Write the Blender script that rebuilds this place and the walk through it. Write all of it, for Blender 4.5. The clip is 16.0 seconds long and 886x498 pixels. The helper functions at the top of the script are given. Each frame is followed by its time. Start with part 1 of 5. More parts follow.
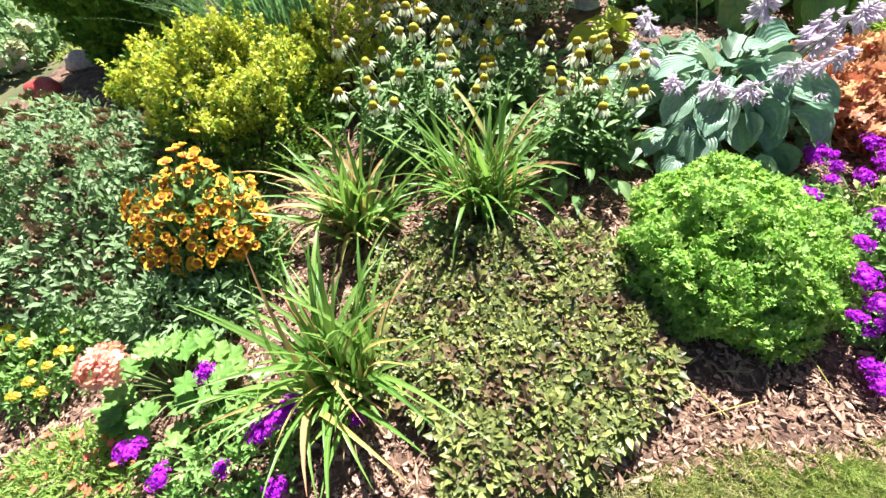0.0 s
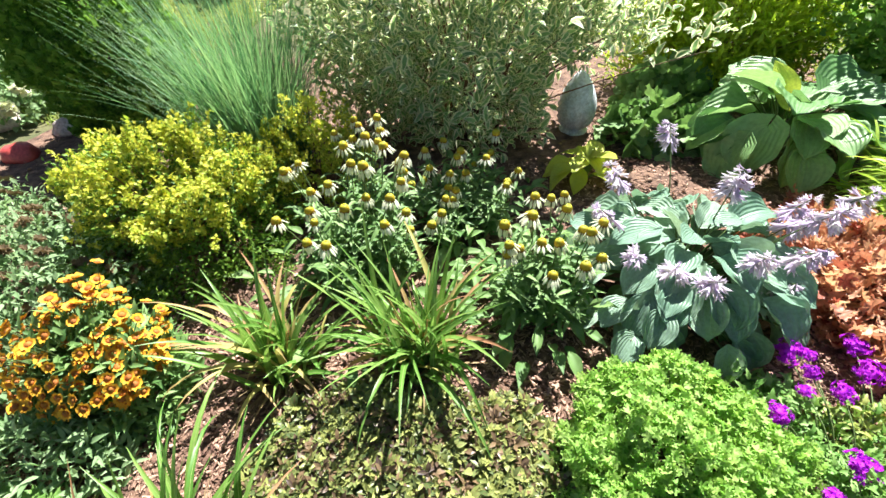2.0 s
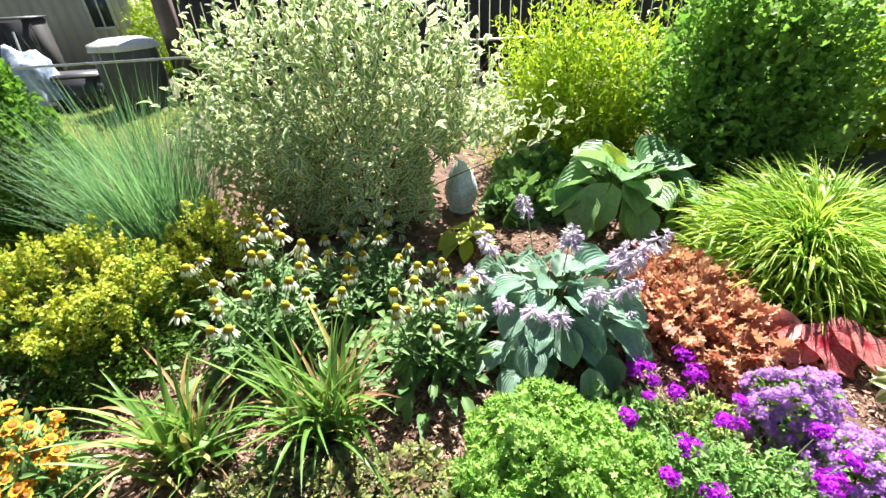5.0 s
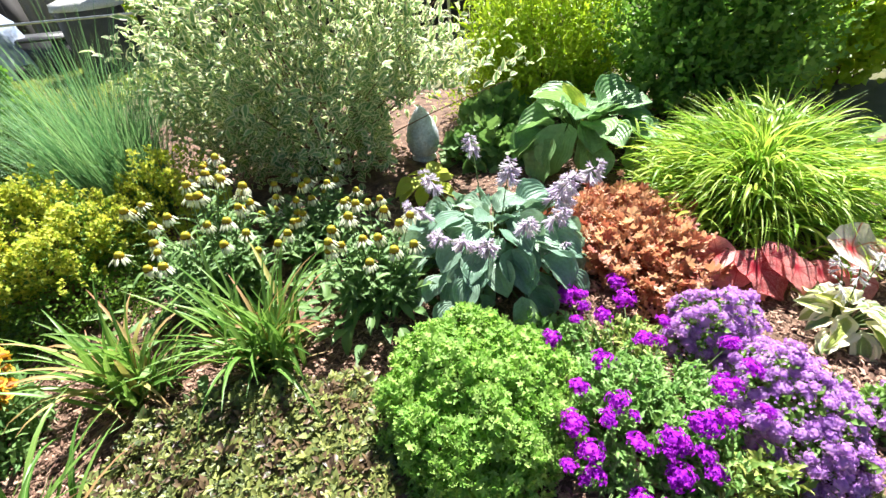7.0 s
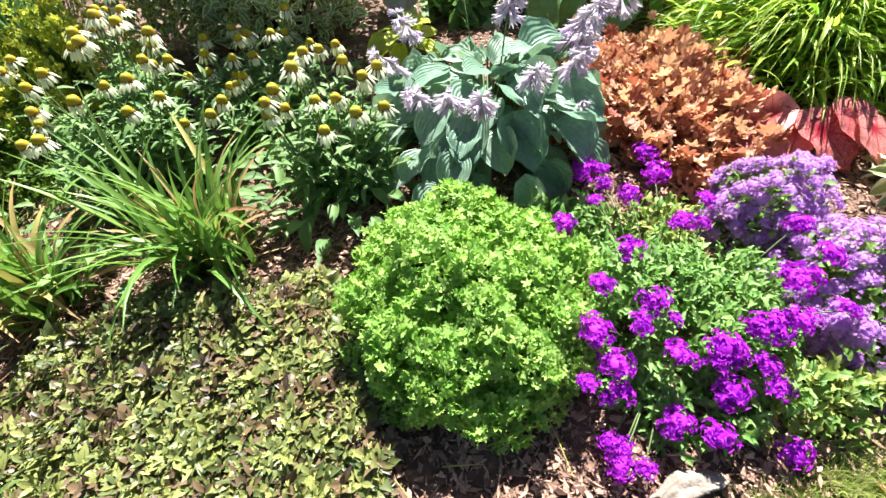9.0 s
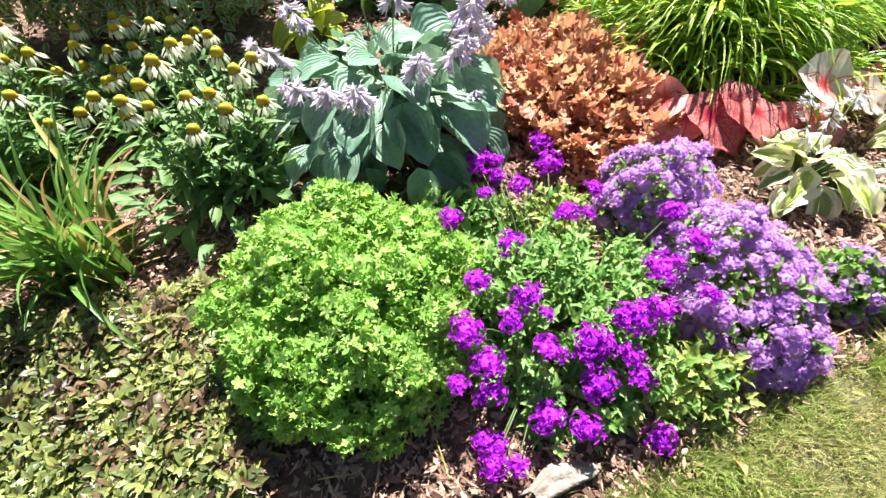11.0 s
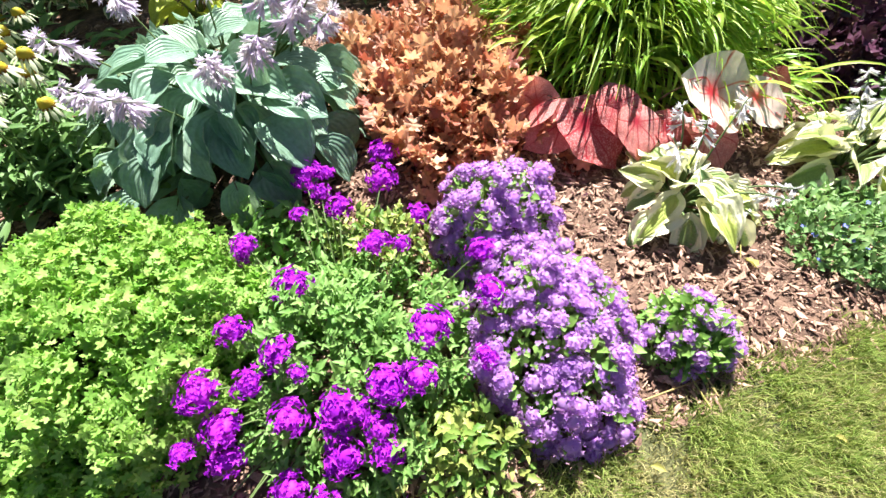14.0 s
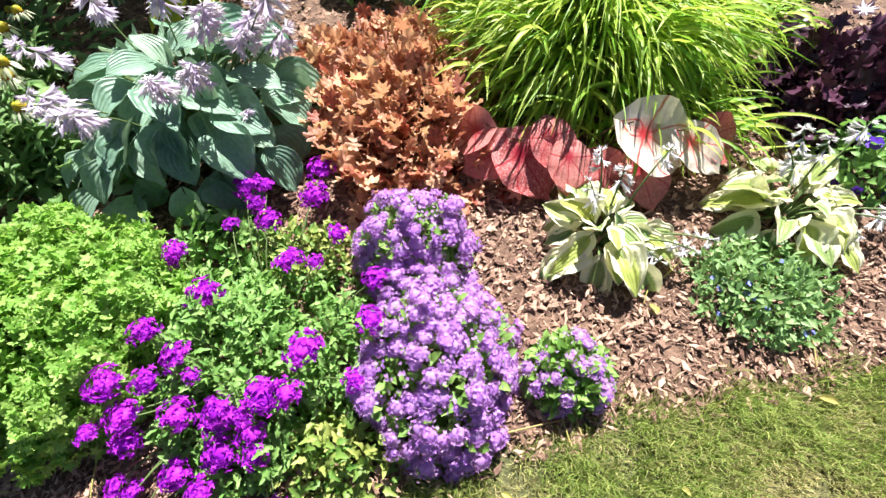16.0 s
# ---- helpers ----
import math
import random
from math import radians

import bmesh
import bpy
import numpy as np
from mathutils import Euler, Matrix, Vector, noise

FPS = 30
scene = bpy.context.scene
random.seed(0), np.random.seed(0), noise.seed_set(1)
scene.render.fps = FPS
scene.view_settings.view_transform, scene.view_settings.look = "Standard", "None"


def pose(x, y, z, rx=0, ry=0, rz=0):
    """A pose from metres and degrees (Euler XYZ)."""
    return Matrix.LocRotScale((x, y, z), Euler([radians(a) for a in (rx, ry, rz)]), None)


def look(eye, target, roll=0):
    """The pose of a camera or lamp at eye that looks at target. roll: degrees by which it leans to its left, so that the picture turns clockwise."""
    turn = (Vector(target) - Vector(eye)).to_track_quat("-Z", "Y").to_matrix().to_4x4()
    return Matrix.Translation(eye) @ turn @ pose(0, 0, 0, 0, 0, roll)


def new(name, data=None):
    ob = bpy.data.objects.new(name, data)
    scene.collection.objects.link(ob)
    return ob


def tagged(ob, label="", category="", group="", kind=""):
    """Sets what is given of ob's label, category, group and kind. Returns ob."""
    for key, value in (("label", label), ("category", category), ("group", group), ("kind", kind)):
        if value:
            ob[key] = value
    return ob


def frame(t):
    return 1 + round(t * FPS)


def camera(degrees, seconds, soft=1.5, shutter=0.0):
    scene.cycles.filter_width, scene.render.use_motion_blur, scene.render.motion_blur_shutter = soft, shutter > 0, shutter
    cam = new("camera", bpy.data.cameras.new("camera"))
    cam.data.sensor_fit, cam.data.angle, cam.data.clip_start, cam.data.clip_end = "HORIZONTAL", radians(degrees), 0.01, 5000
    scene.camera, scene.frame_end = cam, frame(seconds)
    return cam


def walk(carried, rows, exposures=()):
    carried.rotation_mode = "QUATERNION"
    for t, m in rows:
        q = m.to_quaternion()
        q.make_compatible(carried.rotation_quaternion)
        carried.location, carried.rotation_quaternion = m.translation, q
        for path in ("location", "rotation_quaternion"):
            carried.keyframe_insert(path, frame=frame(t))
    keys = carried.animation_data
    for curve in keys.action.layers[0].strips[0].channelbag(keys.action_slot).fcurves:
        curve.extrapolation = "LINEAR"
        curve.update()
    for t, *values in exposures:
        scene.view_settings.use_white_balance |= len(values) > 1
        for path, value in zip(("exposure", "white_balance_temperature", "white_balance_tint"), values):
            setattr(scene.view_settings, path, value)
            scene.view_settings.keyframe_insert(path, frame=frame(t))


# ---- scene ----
cam = camera(90.0, 16.0)
PATH = [
    (0, (-0.096, -0.035, 1.502), (-0.271, 1.245, -0.025), -9.7),
    (0.4, (-0.05, 0.084, 1.547), (-0.216, 1.392, 0.043), -9.0),
    (0.5, (-0.046, 0.101, 1.527), (-0.2, 1.427, 0.037), -8.1),
    (1, (0.002, 0.18, 1.544), (-0.111, 1.554, 0.095), -6.6),
    (1.5, (0.09, 0.295, 1.581), (-0.031, 1.708, 0.172), -4.8),
    (2, (0.185, 0.397, 1.613), (-0.01, 1.865, 0.269), -3.3),
    (2.5, (0.282, 0.451, 1.638), (0.011, 1.986, 0.385), -3.3),
    (3, (0.332, 0.457, 1.653), (0.038, 2.073, 0.512), -3.1),
    (3.5, (0.316, 0.394, 1.684), (0.133, 2.088, 0.638), -1.9),
    (4, (0.284, 0.309, 1.7), (0.324, 2.019, 0.664), -1.7),
    (4.2, (0.278, 0.279, 1.703), (0.368, 1.986, 0.665), -1.7),
    (6.3, (0.624, -0.031, 1.716), (0.763, 1.645, 0.633), -3.6),
    (6.5, (0.64, -0.031, 1.696), (0.775, 1.637, 0.601), -4.0),
    (7, (0.654, -0.001, 1.592), (0.762, 1.612, 0.414), -4.9),
    (7.5, (0.646, 0.081, 1.456), (0.723, 1.589, 0.145), -5.5),
    (8, (0.633, 0.161, 1.3), (0.689, 1.557, -0.131), -5.7),
    (8.2, (0.645, 0.192, 1.262), (0.69, 1.548, -0.208), -5.9),
    (10.3, (0.825, 0.318, 1.237), (1.036, 1.571, -0.307), -4.9),
    (10.5, (0.861, 0.31, 1.233), (1.083, 1.553, -0.318), -4.2),
    (11, (0.952, 0.29, 1.227), (1.171, 1.511, -0.342), -4.0),
    (11.5, (1.056, 0.272, 1.191), (1.258, 1.468, -0.399), -3.8),
    (12, (1.18, 0.241, 1.221), (1.339, 1.425, -0.382), -3.9),
    (12.5, (1.297, 0.225, 1.237), (1.419, 1.414, -0.366), -5.3),
    (13, (1.448, 0.277, 1.201), (1.57, 1.472, -0.398), -5.9),
    (13.5, (1.523, 0.361, 1.192), (1.645, 1.532, -0.425), -5.9),
    (14, (1.587, 0.402, 1.191), (1.745, 1.512, -0.465), -4.2),
    (14.5, (1.661, 0.423, 1.195), (1.817, 1.496, -0.485), -4.7),
    (15, (1.784, 0.419, 1.188), (1.909, 1.469, -0.51), -4.0),
    (15.5, (1.897, 0.422, 1.198), (1.961, 1.463, -0.509), -4.1),
    (16, (1.965, 0.421, 1.326), (1.966, 1.466, -0.38), -5.8),
]
walk(cam, [(t, look(eye, target, roll)) for t, eye, target, roll in PATH], ((0.0, 1.93), (8.0, 1.93), (13.5, 1.92), (16.0, 1.68)))

# ---- light ----
SUN_AZ, SUN_EL = 20.0, 55.0   # degrees from +y towards +x; height above the horizon
world = bpy.data.worlds.new("sky")
scene.world = world
world.use_nodes = True
wn = world.node_tree
sky = wn.nodes.new("ShaderNodeTexSky")
sky.sky_type, sky.sun_disc = "NISHITA", False
sky.sun_elevation, sky.sun_rotation = radians(SUN_EL), radians(SUN_AZ)
wn.links.new(sky.outputs[0], wn.nodes["Background"].inputs[0])
wn.nodes["Background"].inputs[1].default_value = 0.033
sun = new("sun", bpy.data.lights.new("sun", "SUN"))
sun.data.energy, sun.data.angle, sun.data.color = 5.0, radians(0.53), (1.0, 0.98, 0.955)
az, el = radians(SUN_AZ), radians(SUN_EL)
sun.matrix_world = look((0, 0, 0), (-math.sin(az) * math.cos(el), -math.cos(az) * math.cos(el), -math.sin(el)))

# ---- materials ----
RNG = np.random.default_rng(7)


def node(nt, kind, **kw):
    n = nt.nodes.new("ShaderNode" + kind)
    for k, v in kw.items():
        if k == "op":
            n.operation = v
        elif k == "blend":
            n.blend_type = v
        elif k.startswith("i"):
            n.inputs[int(k[1:])].default_value = v
    return n


def math_node(nt, op, a, b=None, clamp=False):
    n = nt.nodes.new("ShaderNodeMath")
    n.operation, n.use_clamp = op, clamp
    for i, v in enumerate((a, b)):
        if v is None:
            continue
        if isinstance(v, (int, float)):
            n.inputs[i].default_value = v
        else:
            nt.links.new(v, n.inputs[i])
    return n.outputs[0]


def mix(nt, fac, a, b, blend="MIX"):
    n = nt.nodes.new("ShaderNodeMix")
    n.data_type, n.blend_type = "RGBA", blend
    for i, v in ((0, fac), (6, a), (7, b)):
        if isinstance(v, (int, float)):
            n.inputs[i].default_value = v
        elif isinstance(v, tuple):
            n.inputs[i].default_value = (*v, 1)
        else:
            nt.links.new(v, n.inputs[i])
    return n.outputs[2]


def noise_of(nt, scale, detail=3.0, coord="Object"):
    tc = nt.nodes.new("ShaderNodeTexCoord")
    n = nt.nodes.new("ShaderNodeTexNoise")
    n.inputs["Scale"].default_value, n.inputs["Detail"].default_value = scale, detail
    nt.links.new(tc.outputs[coord], n.inputs["Vector"])
    return n.outputs[0]


def steps(nt, value, lo, hi):
    n = nt.nodes.new("ShaderNodeMapRange")
    n.inputs[1].default_value, n.inputs[2].default_value = lo, hi
    nt.links.new(value, n.inputs[0])
    return n.outputs[0]


def leaf_mat(name, a, b, rough=0.45, glow=0.32, single=False, margin=None, edge=0.6, vein=0.0, veins=0, blotch=25.0, tip=None, gloss=0.4, rib=None):
    """Leaf or petal: colours a to b by piece, a margin colour, a pale rib, ridged veins, light shining through."""
    m = bpy.data.materials.new(name)
    m.use_nodes = True
    nt = m.node_tree
    bs = nt.nodes["Principled BSDF"]
    if single:
        rnd = nt.nodes.new("ShaderNodeObjectInfo").outputs["Random"]
    else:
        rnd = nt.nodes.new("ShaderNodeNewGeometry").outputs["Random Per Island"]
    col = mix(nt, rnd, a, b)
    n1 = noise_of(nt, blotch)
    col = mix(nt, steps(nt, n1, 0.35, 0.75), col, mix(nt, 1.0, col, (0.72, 0.74, 0.66), "MULTIPLY"))
    uv = nt.nodes.new("ShaderNodeUVMap")
    sep = nt.nodes.new("ShaderNodeSeparateXYZ")
    nt.links.new(uv.outputs[0], sep.inputs[0])
    u, v = sep.outputs[0], sep.outputs[1]
    side = math_node(nt, "ABSOLUTE", math_node(nt, "MULTIPLY", math_node(nt, "SUBTRACT", u, 0.5), 2.0))
    if margin:
        ragged = math_node(nt, "ADD", side, math_node(nt, "MULTIPLY", math_node(nt, "SUBTRACT", noise_of(nt, 40.0, 2.0), 0.5), 0.5))
        col = mix(nt, steps(nt, ragged, edge, edge + 0.1), col, margin)
    if tip:
        ragged = math_node(nt, "ADD", v, math_node(nt, "MULTIPLY", math_node(nt, "SUBTRACT", rnd, 0.5), 0.5))
        col = mix(nt, steps(nt, ragged, 0.6, 1.0), col, tip)
    if rib:
        col = mix(nt, steps(nt, side, 0.12, 0.02), col, rib)
    nt.links.new(col, bs.inputs["Base Color"])
    bs.inputs["Roughness"].default_value = rough
    bs.inputs["Specular IOR Level"].default_value = gloss
    if veins:
        wave = math_node(nt, "SINE", math_node(nt, "MULTIPLY", side, 3.14159 * veins))
        fine = math_node(nt, "ADD", wave, math_node(nt, "MULTIPLY", noise_of(nt, 60.0), 0.6))
        bump = nt.nodes.new("ShaderNodeBump")
        bump.inputs["Strength"].default_value, bump.inputs["Distance"].default_value = vein, 0.004
        nt.links.new(fine, bump.inputs["Height"])
        nt.links.new(bump.outputs[0], bs.inputs["Normal"])
    tr = nt.nodes.new("ShaderNodeBsdfTranslucent")
    nt.links.new(mix(nt, 0.6, col, mix(nt, 1.0, col, (1.0, 1.0, 0.65), "MULTIPLY")), tr.inputs[0])
    ms = nt.nodes.new("ShaderNodeMixShader")
    ms.inputs[0].default_value = glow
    nt.links.new(bs.outputs[0], ms.inputs[1])
    nt.links.new(tr.outputs[0], ms.inputs[2])
    nt.links.new(ms.outputs[0], nt.nodes["Material Output"].inputs[0])
    return m


def hard_mat(name, a, b, rough=0.8, scale=8.0, bump=0.3, depth=0.004, island=False, metal=0.0, fine=60.0):
    """Wood, soil, stone, paint: two colours by noise, or by piece, with relief at two scales."""
    m = bpy.data.materials.new(name)
    m.use_nodes = True
    nt = m.node_tree
    bs = nt.nodes["Principled BSDF"]
    n1, n2 = noise_of(nt, scale, 5.0), noise_of(nt, fine, 4.0)
    fac = nt.nodes.new("ShaderNodeNewGeometry").outputs["Random Per Island"] if island else steps(nt, n1, 0.3, 0.7)
    col = mix(nt, fac, a, b)
    col = mix(nt, steps(nt, n2, 0.35, 0.7), col, mix(nt, 1.0, col, (0.62, 0.6, 0.58), "MULTIPLY"))
    nt.links.new(col, bs.inputs["Base Color"])
    bs.inputs["Roughness"].default_value, bs.inputs["Metallic"].default_value = rough, metal
    bp = nt.nodes.new("ShaderNodeBump")
    bp.inputs["Strength"].default_value, bp.inputs["Distance"].default_value = bump, depth
    nt.links.new(math_node(nt, "ADD", n1, n2), bp.inputs["Height"])
    nt.links.new(bp.outputs[0], bs.inputs["Normal"])
    return m


def ring_mat(name, inner, mid, outer, r1, r2, glow=0.25):
    """A petal wheel coloured from its eye outwards along v."""
    m = leaf_mat(name, outer, tuple(0.85 * c for c in outer), 0.6, glow, single=True, gloss=0.2)
    nt = m.node_tree
    bs = nt.nodes["Principled BSDF"]
    base = bs.inputs["Base Color"].links[0].from_socket
    uv = nt.nodes.new("ShaderNodeUVMap")
    sep = nt.nodes.new("ShaderNodeSeparateXYZ")
    nt.links.new(uv.outputs[0], sep.inputs[0])
    v = sep.outputs[1]
    col = mix(nt, steps(nt, v, r2 - 0.06, r2 + 0.06), mid, base)
    col = mix(nt, steps(nt, v, r1 - 0.05, r1 + 0.05), inner, col)
    nt.links.new(col, bs.inputs["Base Color"])
    return m


def star_mat(name, a, b, vein, pale):
    """A caladium leaf: veins and a red flush spread from where the stalk meets it, pale flecks between."""
    m = leaf_mat(name, a, b, 0.45, 0.38, single=True, blotch=12, gloss=0.35)
    nt = m.node_tree
    bs = nt.nodes["Principled BSDF"]
    base = bs.inputs["Base Color"].links[0].from_socket
    sep = nt.nodes.new("ShaderNodeSeparateXYZ")
    nt.links.new(nt.nodes.new("ShaderNodeUVMap").outputs[0], sep.inputs[0])
    x, y = math_node(nt, "SUBTRACT", sep.outputs[0], 0.5), math_node(nt, "SUBTRACT", sep.outputs[1], 0.2)
    far = math_node(nt, "SQRT", math_node(nt, "ADD", math_node(nt, "MULTIPLY", x, x), math_node(nt, "MULTIPLY", y, y)))
    turn = math_node(nt, "MULTIPLY", math_node(nt, "ARCTAN2", x, y), 1.432)
    ray = math_node(nt, "MULTIPLY", math_node(nt, "PINGPONG", math_node(nt, "ADD", turn, 4.5), 0.5), far)
    line = math_node(nt, "ABSOLUTE", math_node(nt, "SUBTRACT", math_node(nt, "MULTIPLY", far, 0.5), ray))
    col = mix(nt, steps(nt, noise_of(nt, 45.0, 2.0), 0.52, 0.6), base, pale)
    flush = math_node(nt, "ADD", far, math_node(nt, "MULTIPLY", noise_of(nt, 30.0), 0.12))
    col = mix(nt, steps(nt, flush, 0.32, 0.1), col, vein)
    col = mix(nt, steps(nt, line, 0.022, 0.006), col, vein)
    nt.links.new(col, bs.inputs["Base Color"])
    return m


M_SOIL = hard_mat("bark mulch floor", (0.06, 0.03, 0.02), (0.25, 0.15, 0.1), 0.95, 14, 0.9, 0.012)
M_CHIP = hard_mat("bark chips", (0.11, 0.05, 0.034), (0.6, 0.385, 0.275), 0.9, 30, 0.6, 0.002, island=True, fine=150)
M_THATCH = hard_mat("lawn thatch", (0.06, 0.075, 0.025), (0.145, 0.135, 0.055), 0.95, 3, 0.8, 0.01, fine=90)
M_LAWN = leaf_mat("lawn blades", (0.2, 0.32, 0.06), (0.48, 0.51, 0.17), 0.6, 0.48, gloss=0.2)
M_STRAW = leaf_mat("dry lawn blades", (0.34, 0.33, 0.12), (0.58, 0.5, 0.26), 0.7, 0.38, gloss=0.2)
M_DRIFT = hard_mat("weathered driftwood", (0.2, 0.165, 0.13), (0.42, 0.36, 0.3), 0.85, 20, 0.9, 0.006)
M_STONE = hard_mat("pale field stone", (0.45, 0.38, 0.33), (0.62, 0.55, 0.48), 0.85, 9, 0.7, 0.01)
M_RED = hard_mat("red painted stone", (0.45, 0.05, 0.05), (0.6, 0.10, 0.08), 0.5, 6, 0.3, 0.004)
M_PLASTER = hard_mat("blue-grey glazed concrete", (0.52, 0.6, 0.68), (0.78, 0.82, 0.86), 0.35, 18, 0.5, 0.003)
M_STEM = leaf_mat("green stems", (0.08, 0.14, 0.04), (0.14, 0.19, 0.06), 0.6, 0.05)
M_TWIG = leaf_mat("red-brown twigs", (0.12, 0.05, 0.035), (0.20, 0.10, 0.06), 0.7, 0.0)
M_WIRE = hard_mat("dark green wire", (0.03, 0.06, 0.04), (0.05, 0.08, 0.05), 0.5, 20, 0.2)
M_SIDING = hard_mat("grey lap siding", (0.33, 0.35, 0.4), (0.4, 0.42, 0.46), 0.7, 2, 0.2)
M_TAN = hard_mat("tan boarding", (0.52, 0.47, 0.4), (0.62, 0.56, 0.48), 0.75, 2, 0.2)
M_DARK = hard_mat("dark stained boards", (0.025, 0.022, 0.022), (0.05, 0.045, 0.045), 0.8, 3, 0.4)
M_GREY = hard_mat("grey plastic", (0.05, 0.05, 0.055), (0.08, 0.08, 0.085), 0.5, 5, 0.2)
M_WHITE = hard_mat("white lid plastic", (0.62, 0.61, 0.58), (0.75, 0.74, 0.70), 0.5, 6, 0.3)
M_BROWN = hard_mat("brown post paint", (0.10, 0.075, 0.07), (0.15, 0.11, 0.10), 0.7, 6, 0.4)
M_TARP = hard_mat("pale blue tarpaulin", (0.24, 0.32, 0.47), (0.6, 0.65, 0.74), 0.35, 5, 0.5, 0.02, fine=14)
M_STEEL = hard_mat("galvanised steel", (0.5, 0.5, 0.5), (0.62, 0.62, 0.62), 0.35, 20, 0.2, metal=0.8)
M_GLASS = bpy.data.materials.new("dark window glass")
M_GLASS.use_nodes = True
M_GLASS.node_tree.nodes["Principled BSDF"].inputs["Base Color"].default_value = (0.03, 0.035, 0.04, 1)
M_GLASS.node_tree.nodes["Principled BSDF"].inputs["Roughness"].default_value = 0.06

L_FEVER = leaf_mat("feverfew leaf", (0.23, 0.46, 0.08), (0.47, 0.66, 0.19), 0.55, 0.5, gloss=0.3)
L_AJUGA = leaf_mat("bugle leaf", (0.07, 0.11, 0.038), (0.4, 0.43, 0.13), 0.42, 0.3, rib=(0.17, 0.085, 0.05), gloss=0.4, blotch=7)
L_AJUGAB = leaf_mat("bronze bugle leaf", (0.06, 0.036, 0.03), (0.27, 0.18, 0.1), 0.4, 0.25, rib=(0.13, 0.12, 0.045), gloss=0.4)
L_DAYLILY = leaf_mat("daylily blade", (0.09, 0.23, 0.035), (0.25, 0.41, 0.09), 0.4, 0.4, single=True, rib=(0.32, 0.42, 0.15))
L_DAYDRY = leaf_mat("dry daylily blade", (0.45, 0.42, 0.12), (0.52, 0.38, 0.16), 0.6, 0.3, single=True, tip=(0.40, 0.20, 0.10))
L_DAYOLD = leaf_mat("dead daylily blade", (0.13, 0.085, 0.05), (0.4, 0.29, 0.16), 0.7, 0.2, gloss=0.15)
L_BARB = leaf_mat("golden barberry leaf", (0.3, 0.44, 0.05), (0.88, 0.8, 0.14), 0.5, 0.5, gloss=0.3)
# green inner leaves, darkened further to paint the shade low on the bush
L_BARBIN = leaf_mat("green shade-darkened barberry leaf", (0.07, 0.17, 0.025), (0.21, 0.34, 0.05), 0.5, 0.36, gloss=0.25)
L_CONE = leaf_mat("coneflower leaf", (0.1, 0.22, 0.06), (0.26, 0.41, 0.14), 0.55, 0.4)
P_CONE = leaf_mat("white coneflower ray", (0.83, 0.83, 0.68), (0.75, 0.77, 0.56), 0.6, 0.45, single=True, gloss=0.2)
L_HOSTA = leaf_mat("blue hosta leaf", (0.17, 0.31, 0.22), (0.36, 0.5, 0.37), 0.42, 0.3, single=True, vein=0.38, veins=11, blotch=9, gloss=0.45)
L_HOSTAG = leaf_mat("green hosta leaf", (0.16, 0.33, 0.12), (0.33, 0.52, 0.22), 0.42, 0.36, single=True, vein=0.45, veins=11, blotch=9, gloss=0.45)
L_HOSTAY = leaf_mat("chartreuse hosta leaf", (0.5, 0.6, 0.06), (0.66, 0.72, 0.14), 0.45, 0.5, single=True, vein=0.4, veins=7)
L_HOSTAV = leaf_mat("cream-edged hosta leaf", (0.2, 0.33, 0.14), (0.52, 0.56, 0.12), 0.45, 0.3, single=True, margin=(0.8, 0.78, 0.54), edge=0.48, vein=0.4, veins=7)
P_HOSTA = leaf_mat("lavender hosta flower", (0.58, 0.45, 0.71), (0.85, 0.78, 0.91), 0.55, 0.42, gloss=0.2)
P_HOSTAW = leaf_mat("pale hosta flower", (0.72, 0.68, 0.8), (0.86, 0.84, 0.9), 0.55, 0.4, gloss=0.2)
L_HEU = leaf_mat("amber coral-bells leaf", (0.35, 0.085, 0.06), (0.86, 0.53, 0.35), 0.5, 0.4, blotch=40, vein=0.4, veins=3)
L_HEUD = leaf_mat("black-purple coral-bells leaf", (0.035, 0.012, 0.03), (0.09, 0.03, 0.06), 0.35, 0.1, blotch=40)
L_HAK = leaf_mat("golden forest-grass blade", (0.18, 0.39, 0.035), (0.6, 0.72, 0.14), 0.42, 0.48)
L_CAL = star_mat("pink caladium leaf", (0.5, 0.09, 0.1), (0.66, 0.22, 0.2), (0.36, 0.015, 0.035), (0.72, 0.36, 0.33))
L_CALW = star_mat("white caladium leaf", (0.8, 0.76, 0.66), (0.82, 0.72, 0.62), (0.62, 0.03, 0.05), (0.8, 0.62, 0.55))
L_VERB = leaf_mat("verbena leaf", (0.15, 0.33, 0.07), (0.3, 0.48, 0.14), 0.55, 0.38)
P_VERB = leaf_mat("violet verbena floret", (0.4, 0.014, 0.68), (0.68, 0.05, 0.88), 0.55, 0.44, gloss=0.2)
L_AGE = leaf_mat("floss-flower leaf", (0.16, 0.32, 0.06), (0.3, 0.48, 0.12), 0.55, 0.4)
P_AGE = leaf_mat("lilac floss-flower fluff", (0.55, 0.24, 0.81), (0.81, 0.51, 0.95), 0.7, 0.5, gloss=0.1)
L_YEL = leaf_mat("yellowing leaf", (0.11, 0.25, 0.04), (0.46, 0.5, 0.14), 0.5, 0.35)
L_EVO = leaf_mat("grey-green small leaf", (0.16, 0.31, 0.1), (0.33, 0.49, 0.2), 0.5, 0.38)
P_BLUE = leaf_mat("blue small flower", (0.16, 0.20, 0.72), (0.28, 0.30, 0.80), 0.55, 0.3, gloss=0.2)
P_PET = leaf_mat("blue-violet petunia", (0.10, 0.03, 0.55), (0.18, 0.06, 0.66), 0.55, 0.3, gloss=0.2)
